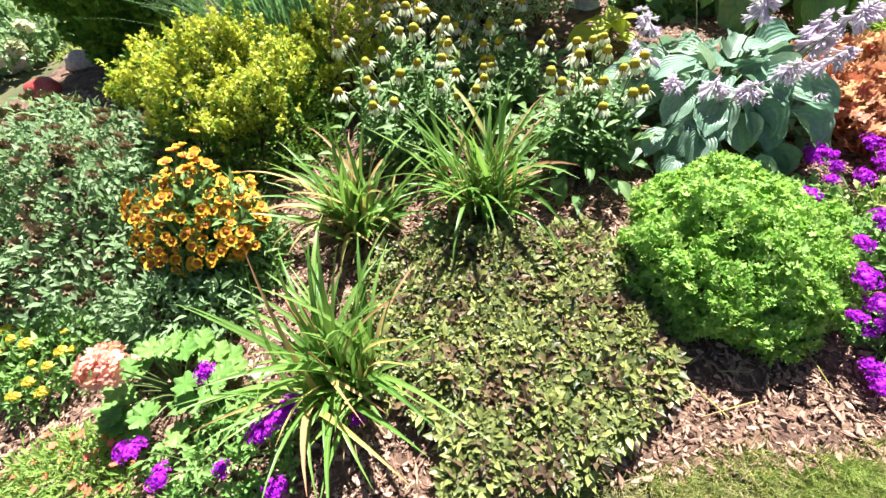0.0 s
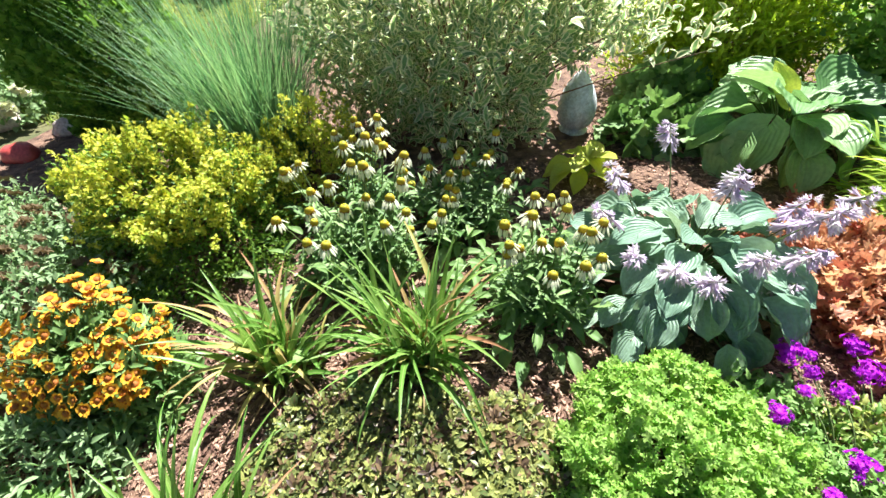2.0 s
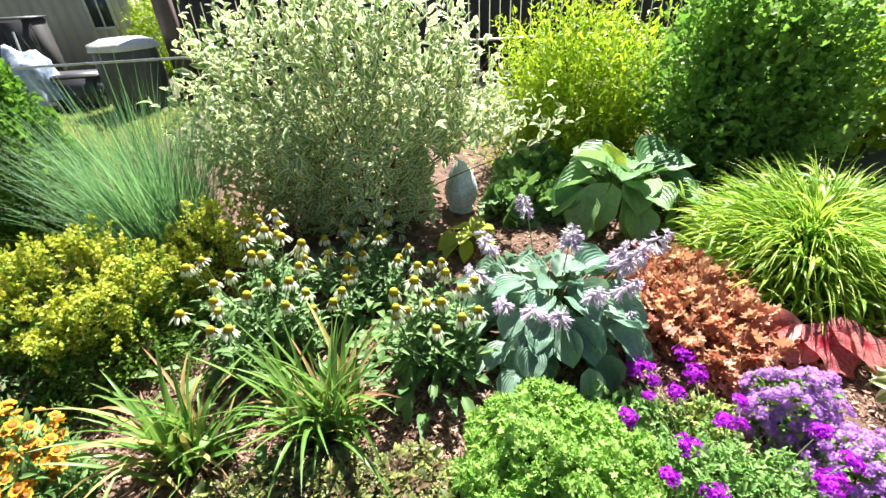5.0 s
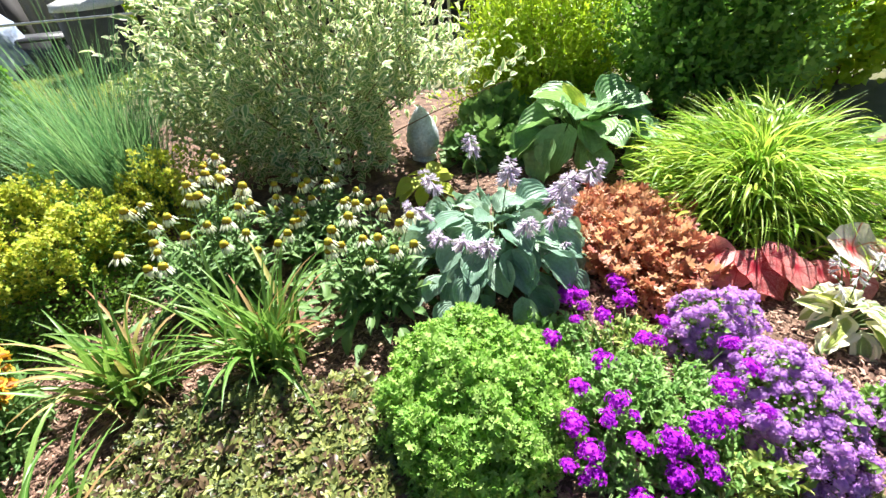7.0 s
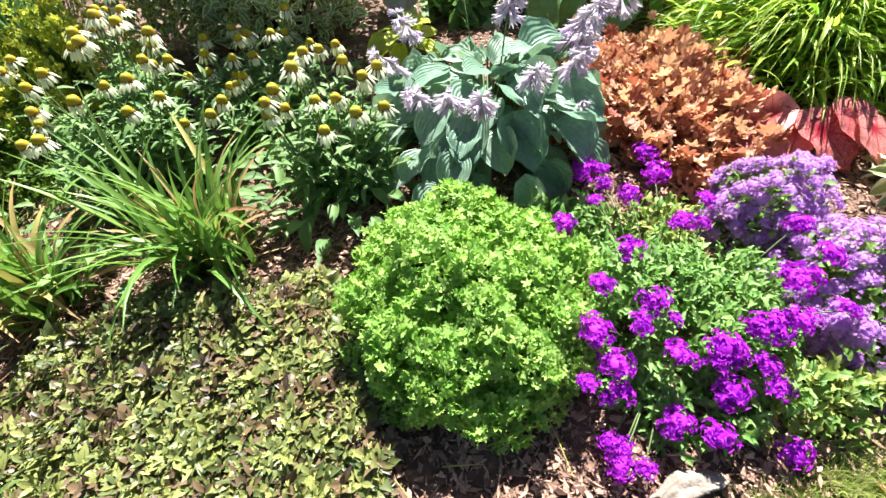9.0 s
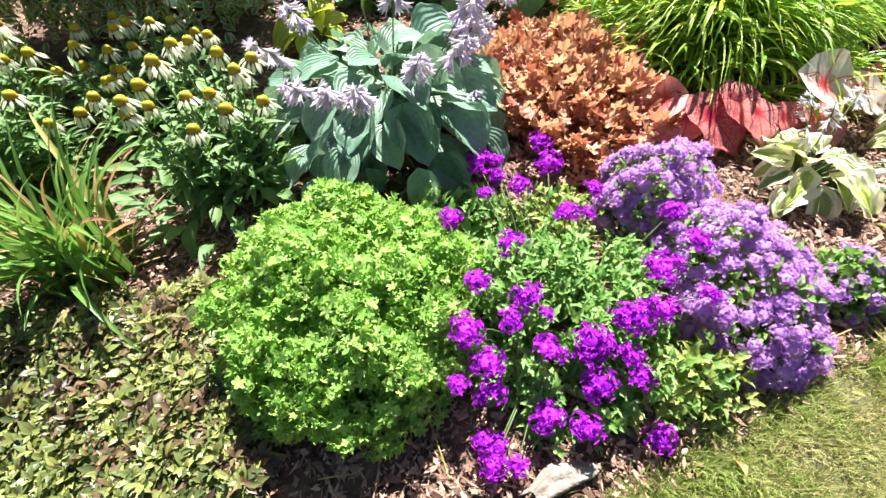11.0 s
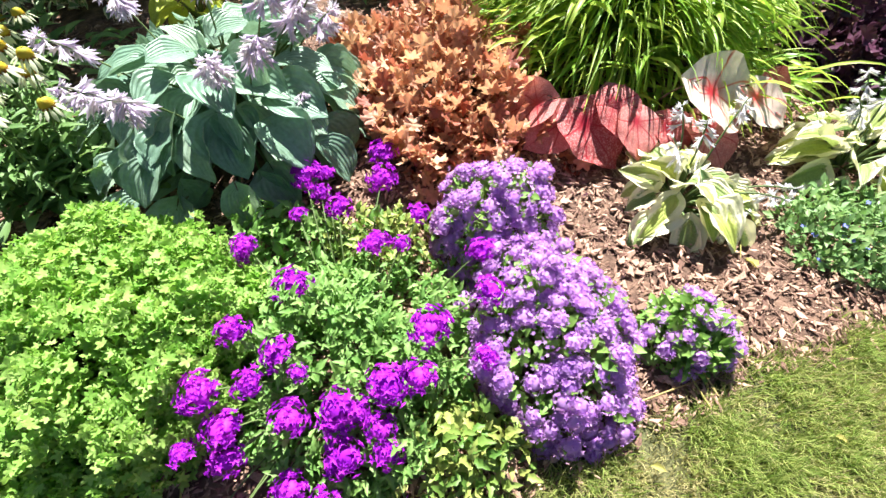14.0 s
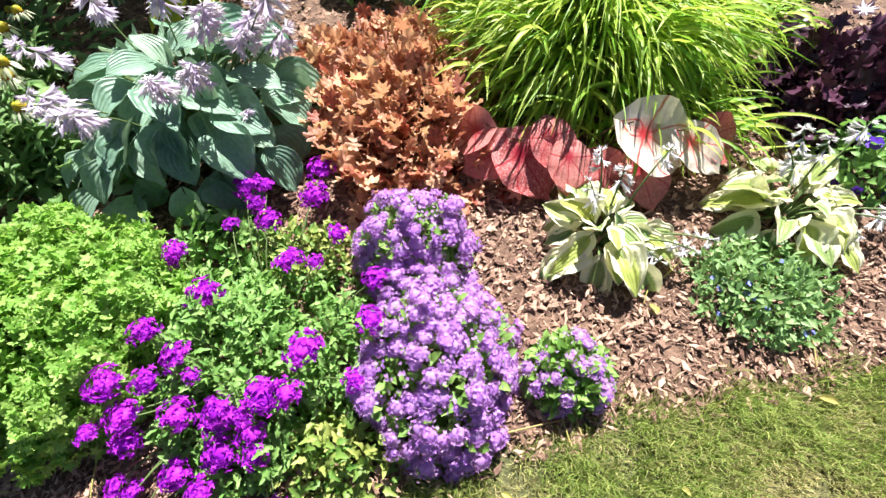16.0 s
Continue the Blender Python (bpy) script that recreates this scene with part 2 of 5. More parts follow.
L_DOG = leaf_mat("variegated dogwood leaf", (0.2, 0.36, 0.16), (0.34, 0.5, 0.23), 0.45, 0.54, margin=(0.82, 0.79, 0.57), edge=0.54)
L_GRASS = leaf_mat("blue switch-grass blade", (0.1, 0.27, 0.12), (0.33, 0.52, 0.25), 0.45, 0.4)
L_CEDAR = leaf_mat("cedar spray", (0.07, 0.2, 0.022), (0.25, 0.45, 0.07), 0.6, 0.42, gloss=0.2)
L_GOLD = leaf_mat("golden shrub leaf", (0.34, 0.52, 0.03), (0.6, 0.72, 0.06), 0.45, 0.5)
L_DARK = leaf_mat("dark shrub leaf", (0.13, 0.3, 0.045), (0.33, 0.52, 0.12), 0.45, 0.48, gloss=0.3)
L_SED = leaf_mat("grey-green bushy leaf", (0.17, 0.3, 0.12), (0.37, 0.5, 0.28), 0.6, 0.42, gloss=0.25)
P_SEED = leaf_mat("spent brown flower head", (0.11, 0.075, 0.04), (0.27, 0.2, 0.11), 0.8, 0.15)
L_GER = leaf_mat("geranium leaf", (0.14, 0.3, 0.06), (0.25, 0.42, 0.11), 0.55, 0.36, single=True)
P_GER = leaf_mat("salmon geranium petal", (0.92, 0.4, 0.34), (0.95, 0.66, 0.54), 0.55, 0.45, gloss=0.2)
P_MARI = leaf_mat("lemon marigold petal", (0.8, 0.64, 0.05), (0.84, 0.74, 0.2), 0.6, 0.3, gloss=0.2)
P_CORAL = leaf_mat("coral small flower", (0.75, 0.12, 0.06), (0.8, 0.26, 0.16), 0.6, 0.3, gloss=0.2)
L_FINE = leaf_mat("fine yellow-green leaf", (0.2, 0.36, 0.06), (0.36, 0.5, 0.13), 0.55, 0.4)
P_HEL = ring_mat("amber sneezeweed rays", (0.19, 0.035, 0.01), (0.52, 0.12, 0.01), (0.84, 0.44, 0.04), 0.30, 0.62, 0.2)
M_CONE = ring_mat("orange-green cone", (0.34, 0.33, 0.03), (0.42, 0.3, 0.02), (0.24, 0.09, 0.01), 0.35, 0.8, 0.05)
M_EYE = leaf_mat("brown flower eye", (0.28, 0.09, 0.015), (0.36, 0.14, 0.02), 0.8, 0.0, single=True)


# ---- mesh tools ----
class Geo:
    """Vertices, faces and uv gathered from many pieces, for one mesh."""

    def __init__(self):
        self.v, self.f, self.uv, self.n = [], [], [], 0

    def add(self, v, f, uv):
        self.v.append(np.asarray(v, float))
        self.uv.append(np.asarray(uv, float))
        self.f.append(np.asarray(f, int) + self.n)
        self.n += len(v)
        return self

    def mesh(self, name, mat, smooth=True):
        me = bpy.data.meshes.new(name)
        v, uv = np.concatenate(self.v), np.concatenate(self.uv)
        loops = np.concatenate([f.ravel() for f in self.f]).astype(np.int32)
        sizes = np.concatenate([np.full(len(f), f.shape[1]) for f in self.f]).astype(np.int32)
        starts = np.concatenate([[0], np.cumsum(sizes)[:-1]]).astype(np.int32)
        me.vertices.add(len(v))
        me.vertices.foreach_set("co", v.astype(np.float32).ravel())
        me.loops.add(len(loops))
        me.loops.foreach_set("vertex_index", loops)
        me.polygons.add(len(sizes))
        me.polygons.foreach_set("loop_start", starts)
        me.polygons.foreach_set("loop_total", sizes)
        me.polygons.foreach_set("use_smooth", np.full(len(sizes), smooth))
        me.uv_layers.new(name="UVMap").data.foreach_set("uv", uv[loops].astype(np.float32).ravel())
        me.materials.append(mat)
        me.update(calc_edges=True)
        return me


def unit(a):
    return a / np.maximum(np.linalg.norm(a, axis=-1, keepdims=True), 1e-9)


def leaf(nv=4, nu=2, width=0.5, peak=0.4, cup=0.15, droop=0.2, heart=0.0, wavy=0.0, blunt=1.0):
    """A leaf one long along +y, its face to +z: widest at peak, cupped, drooping; heart: base lobes reach back."""
    vs, us = np.linspace(0, 1, nv + 1), np.linspace(-1, 1, nu + 1)
    rows, uv = [], []
    for v in vs:
        w = math.sin(math.pi * min(1, max(0.0, v)) ** (math.log(0.5) / math.log(peak))) ** blunt
        w = max(w, 0.03 if 0 < v < 1 else 0.02)
        if heart and v < peak:
            w = max(w, heart * (1 - (1 - v / peak) ** 3))
        w *= width / 2
        for u in us:
            y = v - heart * 0.35 * abs(u) ** 1.5 * max(0, 1 - v / 0.35) - 0.05 * u * u * width
            z = cup * w * 2 * (abs(u) ** 1.5) - droop * v * v + wavy * math.sin(v * 14 + u * 3) * abs(u)
            rows.append((u * w, y, z))
            uv.append((0.5 + 0.5 * u, v))
    k = nu + 1
    f = [(i * k + j, i * k + j + 1, (i + 1) * k + j + 1, (i + 1) * k + j) for i in range(nv) for j in range(nu)]
    return np.array(rows), np.array(f), np.array(uv)


def toothed(nv=6, width=0.5, peak=0.4, cup=0.3, droop=0.35):
    """A leaf with saw-toothed sides."""
    v, f, uv = leaf(nv, 2, width, peak, cup, droop)
    v[:, 0] *= np.repeat([1.0 if i % 2 else 0.62 for i in range(nv + 1)], 3)
    return v, f, uv


def lobed(n=18, lobes=5, depth=0.35, cup=0.1, seed=0, power=1.0):
    """A lobed leaf as a fan, one across, its stalk end at the origin, along +y."""
    r = np.random.default_rng(seed)
    th = np.linspace(0, 2 * math.pi, n, endpoint=False)
    rad = 0.5 * (1 - depth * (0.5 - 0.5 * np.cos(th * lobes)) ** power) * (1 + 0.08 * r.standard_normal(n))
    x, y = rad * np.sin(th), 0.45 - rad * np.cos(th)
    z = cup * (np.cos(th * lobes) * 0.5) * rad + 0.1 * r.standard_normal(n) * rad
    v = np.vstack([[[0, 0.42, -0.06]], np.stack([x, y, z], 1)])
    f = np.array([(0, 1 + i, 1 + (i + 1) % n) for i in range(n)])
    uv = np.vstack([[[0.5, 0.3]], np.stack([0.5 + x, y], 1)])
    return v, f, uv


def wheel(petals=5, r=0.5, per=3, cup=0.1, notch=0.35, seed=0):
    """A flat flower: petals round a middle, its face to +z; v runs from the eye outwards."""
    g = np.random.default_rng(seed)
    n = petals * per * 2
    th = np.linspace(0, 2 * math.pi, n, endpoint=False)
    rad = r * (1 - notch + notch * np.abs(np.sin(th * petals / 2)) ** 0.6) * (1 + 0.06 * g.standard_normal(n))
    mid = np.stack([0.45 * rad * np.cos(th), 0.45 * rad * np.sin(th), np.full(n, cup * r * 0.3)], 1)
    rim = np.stack([rad * np.cos(th), rad * np.sin(th), cup * r + 0.12 * r * g.standard_normal(n)], 1)
    v = np.vstack([[[0, 0, 0]], mid, rim])
    f3 = [(0, 1 + i, 1 + (i + 1) % n, 1 + (i + 1) % n) for i in range(n)]
    f4 = [(1 + i, 1 + n + i, 1 + n + (i + 1) % n, 1 + (i + 1) % n) for i in range(n)]
    uv = np.vstack([[[0.5, 0]], np.stack([np.full(n, 0.5), np.full(n, 0.45)], 1), np.stack([np.full(n, 0.5), np.ones(n)], 1)])
    return v, (np.array([q[:3] for q in f3]), np.array(f4)), uv


def put(geo, piece, p, y, up, s):
    """Copies of a piece at the places p, its length along y, its face towards up, its size s."""
    v, f, uv = piece
    p, y, up = np.atleast_2d(p), unit(np.atleast_2d(y)), np.atleast_2d(up)
    n = len(p)
    s = np.broadcast_to(np.asarray(s, float), (n,))
    up = up - (up * y).sum(1, keepdims=True) * y
    bad = np.linalg.norm(up, axis=1) < 1e-4
    up[bad] = np.cross(y[bad], (1.0, 0.31, 0.17))
    z = unit(up)
    x = np.cross(y, z)
    rot = np.stack([x, y, z], 1)
    out = np.einsum("vk,nkj->nvj", v, rot) * s[:, None, None] + p[:, None, :]
    for ff in (f if isinstance(f, tuple) else (f,)):
        idx = (ff[None] + (np.arange(n) * len(v))[:, None, None]).reshape(-1, ff.shape[1])
        geo.f.append(idx + geo.n)
    geo.v.append(out.reshape(-1, 3))
    geo.uv.append(np.tile(uv, (n, 1)))
    geo.n += n * len(v)
    return geo


def tube(geo, pts, r0, r1, sides=5):
    """A round tapering stalk along pts."""
    pts = np.asarray(pts, float)
    n = len(pts)
    t = unit(np.gradient(pts, axis=0))
    side = unit(np.cross(t, (0.31, 0.17, 0.93) if abs(t[0][2]) < 0.9 else (1.0, 0.2, 0.0)))
    other = np.cross(t, side)
    a = np.linspace(0, 2 * math.pi, sides, endpoint=False)
    rad = np.linspace(r0, r1, n)[:, None, None]
    v = pts[:, None] + rad * (np.cos(a)[None, :, None] * side[:, None] + np.sin(a)[None, :, None] * other[:, None])
    f = [(i * sides + j, i * sides + (j + 1) % sides, (i + 1) * sides + (j + 1) % sides, (i + 1) * sides + j) for i in range(n - 1) for j in range(sides)]
    uv = [(0.5, i / (n - 1)) for i in range(n) for _ in range(sides)]
    return geo.add(v.reshape(-1, 3), f, uv)


def arc(a, b, rise=0.0, n=6):
    """A bent line from a to b, lifted in the middle."""
    a, b = np.asarray(a, float), np.asarray(b, float)
    t = np.linspace(0, 1, n)[:, None]
    out = a + (b - a) * t
    out[:, 2] += rise * np.sin(math.pi * t[:, 0])
    out[:, :2] = a[:2] + (b - a)[:2] * (t ** 1.5)
    return out


def blades(geo, p, az, length, lean, droop, width, n=6, twist=0.3):
    """Grass blades: from p they rise leaning by lean and bow over by droop (radians) towards az; arrays of one length."""
    p = np.atleast_2d(p)
    m = len(p)
    s = np.linspace(0, 1, n + 1)
    ang = lean[:, None] + droop[:, None] * s[None] ** 1.6
    ds = length[:, None] / n
    rx = np.concatenate([np.zeros((m, 1)), np.cumsum(np.sin(ang[:, :-1]) * ds, 1)], 1)
    rz = np.concatenate([np.zeros((m, 1)), np.cumsum(np.cos(ang[:, :-1]) * ds, 1)], 1)
    d = np.stack([np.cos(az), np.sin(az)], 1)
    c = np.zeros((m, n + 1, 3))
    c[..., :2] = p[:, None, :2] + rx[..., None] * d[:, None]
    c[..., 2] = p[:, 2, None] + rz
    w = width[:, None] * np.minimum(1, (1 - s[None] ** 2.2) + 0.03) * np.minimum(1, 0.6 + 2 * s[None]) / 2
    tw = twist * RNG.standard_normal((m, 1)) * s[None]
    side = np.stack([-np.sin(az)[:, None] * np.cos(tw), np.cos(az)[:, None] * np.cos(tw), np.sin(tw)], -1)
    left, right = c - side * w[..., None], c + side * w[..., None]
    mid = c.copy()
    mid[..., 2] -= w * 0.5
    v = np.stack([left, mid, right], 2).reshape(m, -1, 3)
    f = np.array([(i * 3 + j, i * 3 + j + 1, (i + 1) * 3 + j + 1, (i + 1) * 3 + j) for i in range(n) for j in (0, 1)])
    uv = np.array([(u, t) for t in s for u in (0, 0.5, 1)])
    k = v.shape[1]
    geo.f.append((f[None] + (np.arange(m) * k)[:, None, None]).reshape(-1, 4) + geo.n)
    geo.v.append(v.reshape(-1, 3))
    geo.uv.append(np.tile(uv, (m, 1)))
    geo.n += m * k
    return geo


def box(geo, a, b, bevel=0.0):
    """A block from corner a to corner b with chamfered edges."""
    a, b = np.minimum(a, b).astype(float), np.maximum(a, b).astype(float)
    bm = bmesh.new()
    bmesh.ops.create_cube(bm, size=1, matrix=Matrix.LocRotScale((a + b) / 2, None, b - a))
    if bevel:
        bmesh.ops.bevel(bm, geom=bm.edges[:], offset=bevel, segments=2, affect="EDGES")
    return from_bm(geo, bm)


def from_bm(geo, bm):
    bm.verts.ensure_lookup_table()
    v = np.array([q.co for q in bm.verts])
    bmesh.ops.triangulate(bm, faces=bm.faces[:])
    f = np.array([[q.index for q in p.verts] for p in bm.faces])
    bm.free()
    return geo.add(v, f, v[:, :2])


def lathe(geo, profile, sides=20, ripple=0.0, waves=0):
    """A turned body from a profile of (radius, height)."""
    a = np.linspace(0, 2 * math.pi, sides, endpoint=False)
    v, uv = [], []
    for i, (r, z) in enumerate(profile):
        rr = r * (1 + ripple * np.cos(a * waves + (i % 2) * math.pi))
        v.append(np.stack([rr * np.cos(a), rr * np.sin(a), np.full(sides, z)], 1))
        uv.append(np.stack([np.full(sides, 0.5), np.full(sides, i / (len(profile) - 1))], 1))
    f = [(i * sides + j, i * sides + (j + 1) % sides, (i + 1) * sides + (j + 1) % sides, (i + 1) * sides + j) for i in range(len(profile) - 1) for j in range(sides)]
    return geo.add(np.concatenate(v), f, np.concatenate(uv))


def thing(name, place, label, category, group="", turn=0.0):
    ob = new(name)
    ob.empty_display_size = 0.05
    ob.matrix_basis = pose(*place, 0, 0, turn)
    return tagged(ob, label, category, group)


def part(name, data, mat, parent, label="", m=None, kind="", smooth=True):
    """One mesh object under a thing or a part, at the pose m in its parent's space."""
    me = data.mesh(name, mat, smooth) if isinstance(data, Geo) else data
    ob = new(name, me)
    ob.parent = parent
    if m is not None:
        ob.matrix_basis = m
    return tagged(ob, label, "", "", kind)


def stalk(parent, name, line, r0, r1, mat, sides=5):
    return part(name, tube(Geo(), line, r0, r1, sides), mat, parent)


def aim(p, y, up, s=1.0):
    """A pose matrix at p with its y axis along y and its z axis near up."""
    y = Vector(y).normalized()
    z = Vector(up) - Vector(up).dot(y) * y
    z = z.normalized() if z.length > 1e-4 else y.orthogonal().normalized()
    x = y.cross(z)
    m = Matrix((x, y, z)).transposed().to_4x4() @ Matrix.Scale(s, 4)
    m.translation = p
    return m


def dome(n, rx, ry, h, z0=0.0, shell=0.3, lump=0.12, low=-0.15, seed=1, flat=1.0):
    """n places in the outer shell of a lumpy mound, and the directions out of it."""
    r = np.random.default_rng(seed)
    d = unit(r.standard_normal((n * 3, 3)))
    d = d[d[:, 2] > low][:n]
    k = np.array([1 + lump * (noise.noise(Vector(q) * 2.3 + Vector((seed * 3.1, 0, 0))) + 0.6 * noise.noise(Vector(q) * 6 + Vector((0, seed * 1.7, 0)))) * 1.6 for q in d])
    depth = 1 - shell * r.random(len(d)) ** 1.6
    e = np.sign(d[:, 2]) * np.abs(d[:, 2]) ** flat
    p = np.stack([d[:, 0] * rx, d[:, 1] * ry, z0 + e * (h - z0)], 1) * (k * depth)[:, None]
    p[:, 2] = np.maximum(p[:, 2], 0.01 + 0.02 * r.random(len(p)))
    return p, unit(d / np.array([rx, ry, h]))


def jitter(d, amount, r):
    return unit(d + amount * r.standard_normal(d.shape))


def mound(name, place, size, n, piece, ls, mat, label, category, seed=1, out=0.6, rise=0.5, jit=0.5, shell=0.35, lump=0.12, stems=14, stem_mat=None, z0=0.0, low=-0.2, part_name="foliage", group="", flat=1.0, spread=0.35, face=0.6, tufts=0, gather=0.3):
    """A leafy mound: stalks from its foot and leaves in its shell, turned to the light."""
    r = np.random.default_rng(seed)
    t = thing(name, (*place, 0), label, category, group)
    rx, ry, h = size
    p, d = dome(n, rx, ry, h, z0, shell, lump, low, seed, flat)
    if tufts:
        c = dome(tufts, rx, ry, h, z0, 0.1, lump, low, seed + 900, flat)[0]
        gap = np.linalg.norm(p[:, None] - c[None], axis=2)
        near, q = c[gap.argmin(1)], gap.min(1)
        p = p + gather * (near - p)
        p *= (1.04 - gather * np.clip(q / np.median(q), 0, 2.2) ** 2 * 0.16)[:, None]
        p[:, 2] = np.maximum(p[:, 2], 0.012)
    y = jitter(d * out + np.array([0, 0, rise]), jit, r)
    up = jitter(d * face + np.array([0, 0, 1.4 - face]), spread, r)
    g = Geo()
    put(g, piece, p, y, up, ls * (0.65 + 0.7 * r.random(len(p))))
    part(part_name, g, mat, t)
    if stems:
        for q in p[r.integers(0, len(p), stems)]:
            stalk(t, "stem", arc((q[0] * 0.2, q[1] * 0.2, 0), q * 0.97, 0.0), 0.006 * max(1, h), 0.0015, stem_mat or M_STEM)
    return t, p, d


# ---- ground ----
def lawn_edge(x):
    """The edge of the lawn before the bed."""
    return 0.235 + 0.144 * x + 0.03 * math.sin(x * 3.1 + 0.6) + 0.012 * math.sin(x * 11) + 0.035 * noise.noise(Vector((x * 6, 0, 3))) - 0.045 * math.exp(-((x - 0.95) / 0.55) ** 2) if x > -0.2 else 0.19 + 0.2 * (x + 0.2)


g = Geo()
xs = np.concatenate([[-120, -40, -15], np.linspace(-8, 8, 33), [15, 40, 120]])
ys = np.concatenate([[-120, -40, -12], np.linspace(-5, 11, 33), [16, 40, 120]])
gv = [(x, y, -0.012 + 0.006 * noise.noise(Vector((x, y, 0)))) for y in ys for x in xs]
k = len(xs)
g.add(gv, [(i * k + j, i * k + j + 1, (i + 1) * k + j + 1, (i + 1) * k + j) for i in range(len(ys) - 1) for j in range(k - 1)], [(0, 0)] * len(gv))
tagged(new("ground", g.mesh("ground", M_THATCH)), "dry summer lawn soil with short thatch", "ground", "", "structure")

BED_BACK = 5.3
g = Geo()
nx, ny = 250, 90
xs = np.linspace(-3.6, 4.6, nx)
bv = []
for j in range(ny):
    for x in xs:
        lo = lawn_edge(x)
        turn = min(1.0, max(0.0, (abs(x - 0.5) - 3.1) / 1.0)) ** 2.5
        hi = BED_BACK + 0.2 * math.sin(x * 1.3)
        lo, hi = lo + 0.45 * turn * (hi - lo), hi - 0.45 * turn * (hi - lo)
        y = lo + (hi - lo) * j / (ny - 1)
        z = 0.006 + 0.014 * noise.noise(Vector((x * 5, y * 5, 1))) + 0.007 * noise.noise(Vector((x * 21, y * 21, 4)))
        bv.append((x, y, max(z, -0.004) if 0 < j < ny - 1 else -0.02))
g.add(bv, [(i * nx + j, i * nx + j + 1, (i + 1) * nx + j + 1, (i + 1) * nx + j) for i in range(ny - 1) for j in range(nx - 1)], [(0, 0)] * len(bv))
tagged(new("mulch_bed", g.mesh("mulch_bed", M_SOIL)), "brown shredded bark mulch of the flower bed", "mulch", "", "structure")


def flake(seed, length, width, thick):
    """An irregular bark flake: an uneven outline, thin, one long along y."""
    r = np.random.default_rng(seed)
    a = np.linspace(0, 2 * math.pi, 4, endpoint=False) + 0.35 * r.standard_normal(4)
    k = 0.5 * (0.75 + 0.5 * r.random(4))
    x, y = width * k * np.sin(a), length * k * np.cos(a)
    v = np.vstack([np.stack([x, y, np.zeros(4)], 1), np.stack([x * 0.85, y * 0.9, thick * (0.6 + 0.8 * r.random(4))], 1)])
    return v, (np.array([(i, (i + 1) % 4, 4 + (i + 1) % 4, 4 + i) for i in range(4)]), np.array([(4, 5, 6), (4, 6, 7)])), v[:, :2]


# mounds dense enough to hide the mulch under them: x, y and the two radii
COVERED = np.array(((0.80, 1.03, 0.26, 0.26), (-0.05, 0.80, 0.42, 0.36), (1.90, 0.95, 0.16, 0.34), (-2.05, 1.6, 0.5, 0.7), (1.05, 1.95, 0.3, 0.3), (1.84, 2.0, 0.28, 0.4), (2.72, 2.2, 0.45, 0.42), (0.0, 3.48, 0.9, 0.5)))


def chips(n, seed):
    r = np.random.default_rng(seed)
    g = Geo()
    kinds = [flake(q, 1.1, w, t) for q, (w, t) in enumerate(((0.22, 0.07), (0.4, 0.07), (0.75, 0.08), (0.09, 0.06), (0.16, 0.07), (0.55, 0.06)))]
    for kind in kinds:
        m = n // len(kinds)
        x, y = 0.6 + (r.random(m) - 0.5) * (6.2 + 2.0 * r.random(m) ** 2), 0.1 + (3.4 + 1.6 * r.random(m) ** 3) * r.random(m)
        keep = y > np.array([lawn_edge(q) for q in x]) - 0.04 * r.random(m)
        for cx, cy, ca, cb in COVERED:
            keep &= ((x - cx) / ca) ** 2 + ((y - cy) / cb) ** 2 > 1
        keep &= (x > -3.3) & (x < 4.2)
        keep &= (y < 1.7) | (r.random(m) < 0.35)
        x, y = x[keep], y[keep]
        m = len(x)
        a = r.uniform(0, 2 * math.pi, m)
        way = np.stack([np.cos(a), np.sin(a), 0.3 * r.standard_normal(m)], 1)
        up = np.stack([0.45 * r.standard_normal(m), 0.45 * r.standard_normal(m), np.ones(m)], 1)
        z = 0.008 + 0.016 * r.random(m)
        put(g, kind, np.stack([x, y, z], 1), way, up, 0.010 + 0.037 * r.random(m) ** 2.3)
    return g


tagged(new("bark_chips", chips(190000, 3).mesh("bark_chips", M_CHIP, False)), "loose pinkish-brown bark chips on the bed", "bark chips", "", "stuff")

def thin_blades(geo, at, az, tall, lean, bow, wide):
    """Short lawn blades of two joints, bending towards az."""
    m = len(at)
    d = np.stack([np.cos(az), np.sin(az), np.zeros(m)], 1)
    side = np.stack([-np.sin(az), np.cos(az), np.zeros(m)], 1) * (wide / 2)[:, None]
    up = np.array([[0.0, 0, 1]])
    mid = at + (d * np.sin(lean)[:, None] + up * np.cos(lean)[:, None]) * (0.55 * tall)[:, None]
    tip = mid + (d * np.sin(lean + bow)[:, None] + up * np.cos(lean + bow)[:, None]) * (0.45 * tall)[:, None]
    v = np.stack([at - side, at + side, mid + side * 0.8, mid - side * 0.8, tip], 1)
    base = (np.arange(m) * 5)[:, None]
    geo.f.append(base + np.array([[0, 1, 2, 3]]) + geo.n)
    geo.f.append(base + np.array([[3, 2, 4]]) + geo.n)
    geo.v.append(v.reshape(-1, 3))
    geo.uv.append(np.tile(np.array([(0, 0), (1, 0), (1, 0.6), (0, 0.6), (0.5, 1)]), (m, 1)))
    geo.n += 5 * m
    return geo


def sward(name, at, az, tall, lean, wide, mat, label):
    m = len(at)
    g = thin_blades(Geo(), at, az, tall, lean, 0.2 + 1.1 * r.random(m), wide * (0.7 + 0.7 * r.random(m)))
    tagged(new(name, g.mesh(name, mat)), label, "grass", "", "stuff")


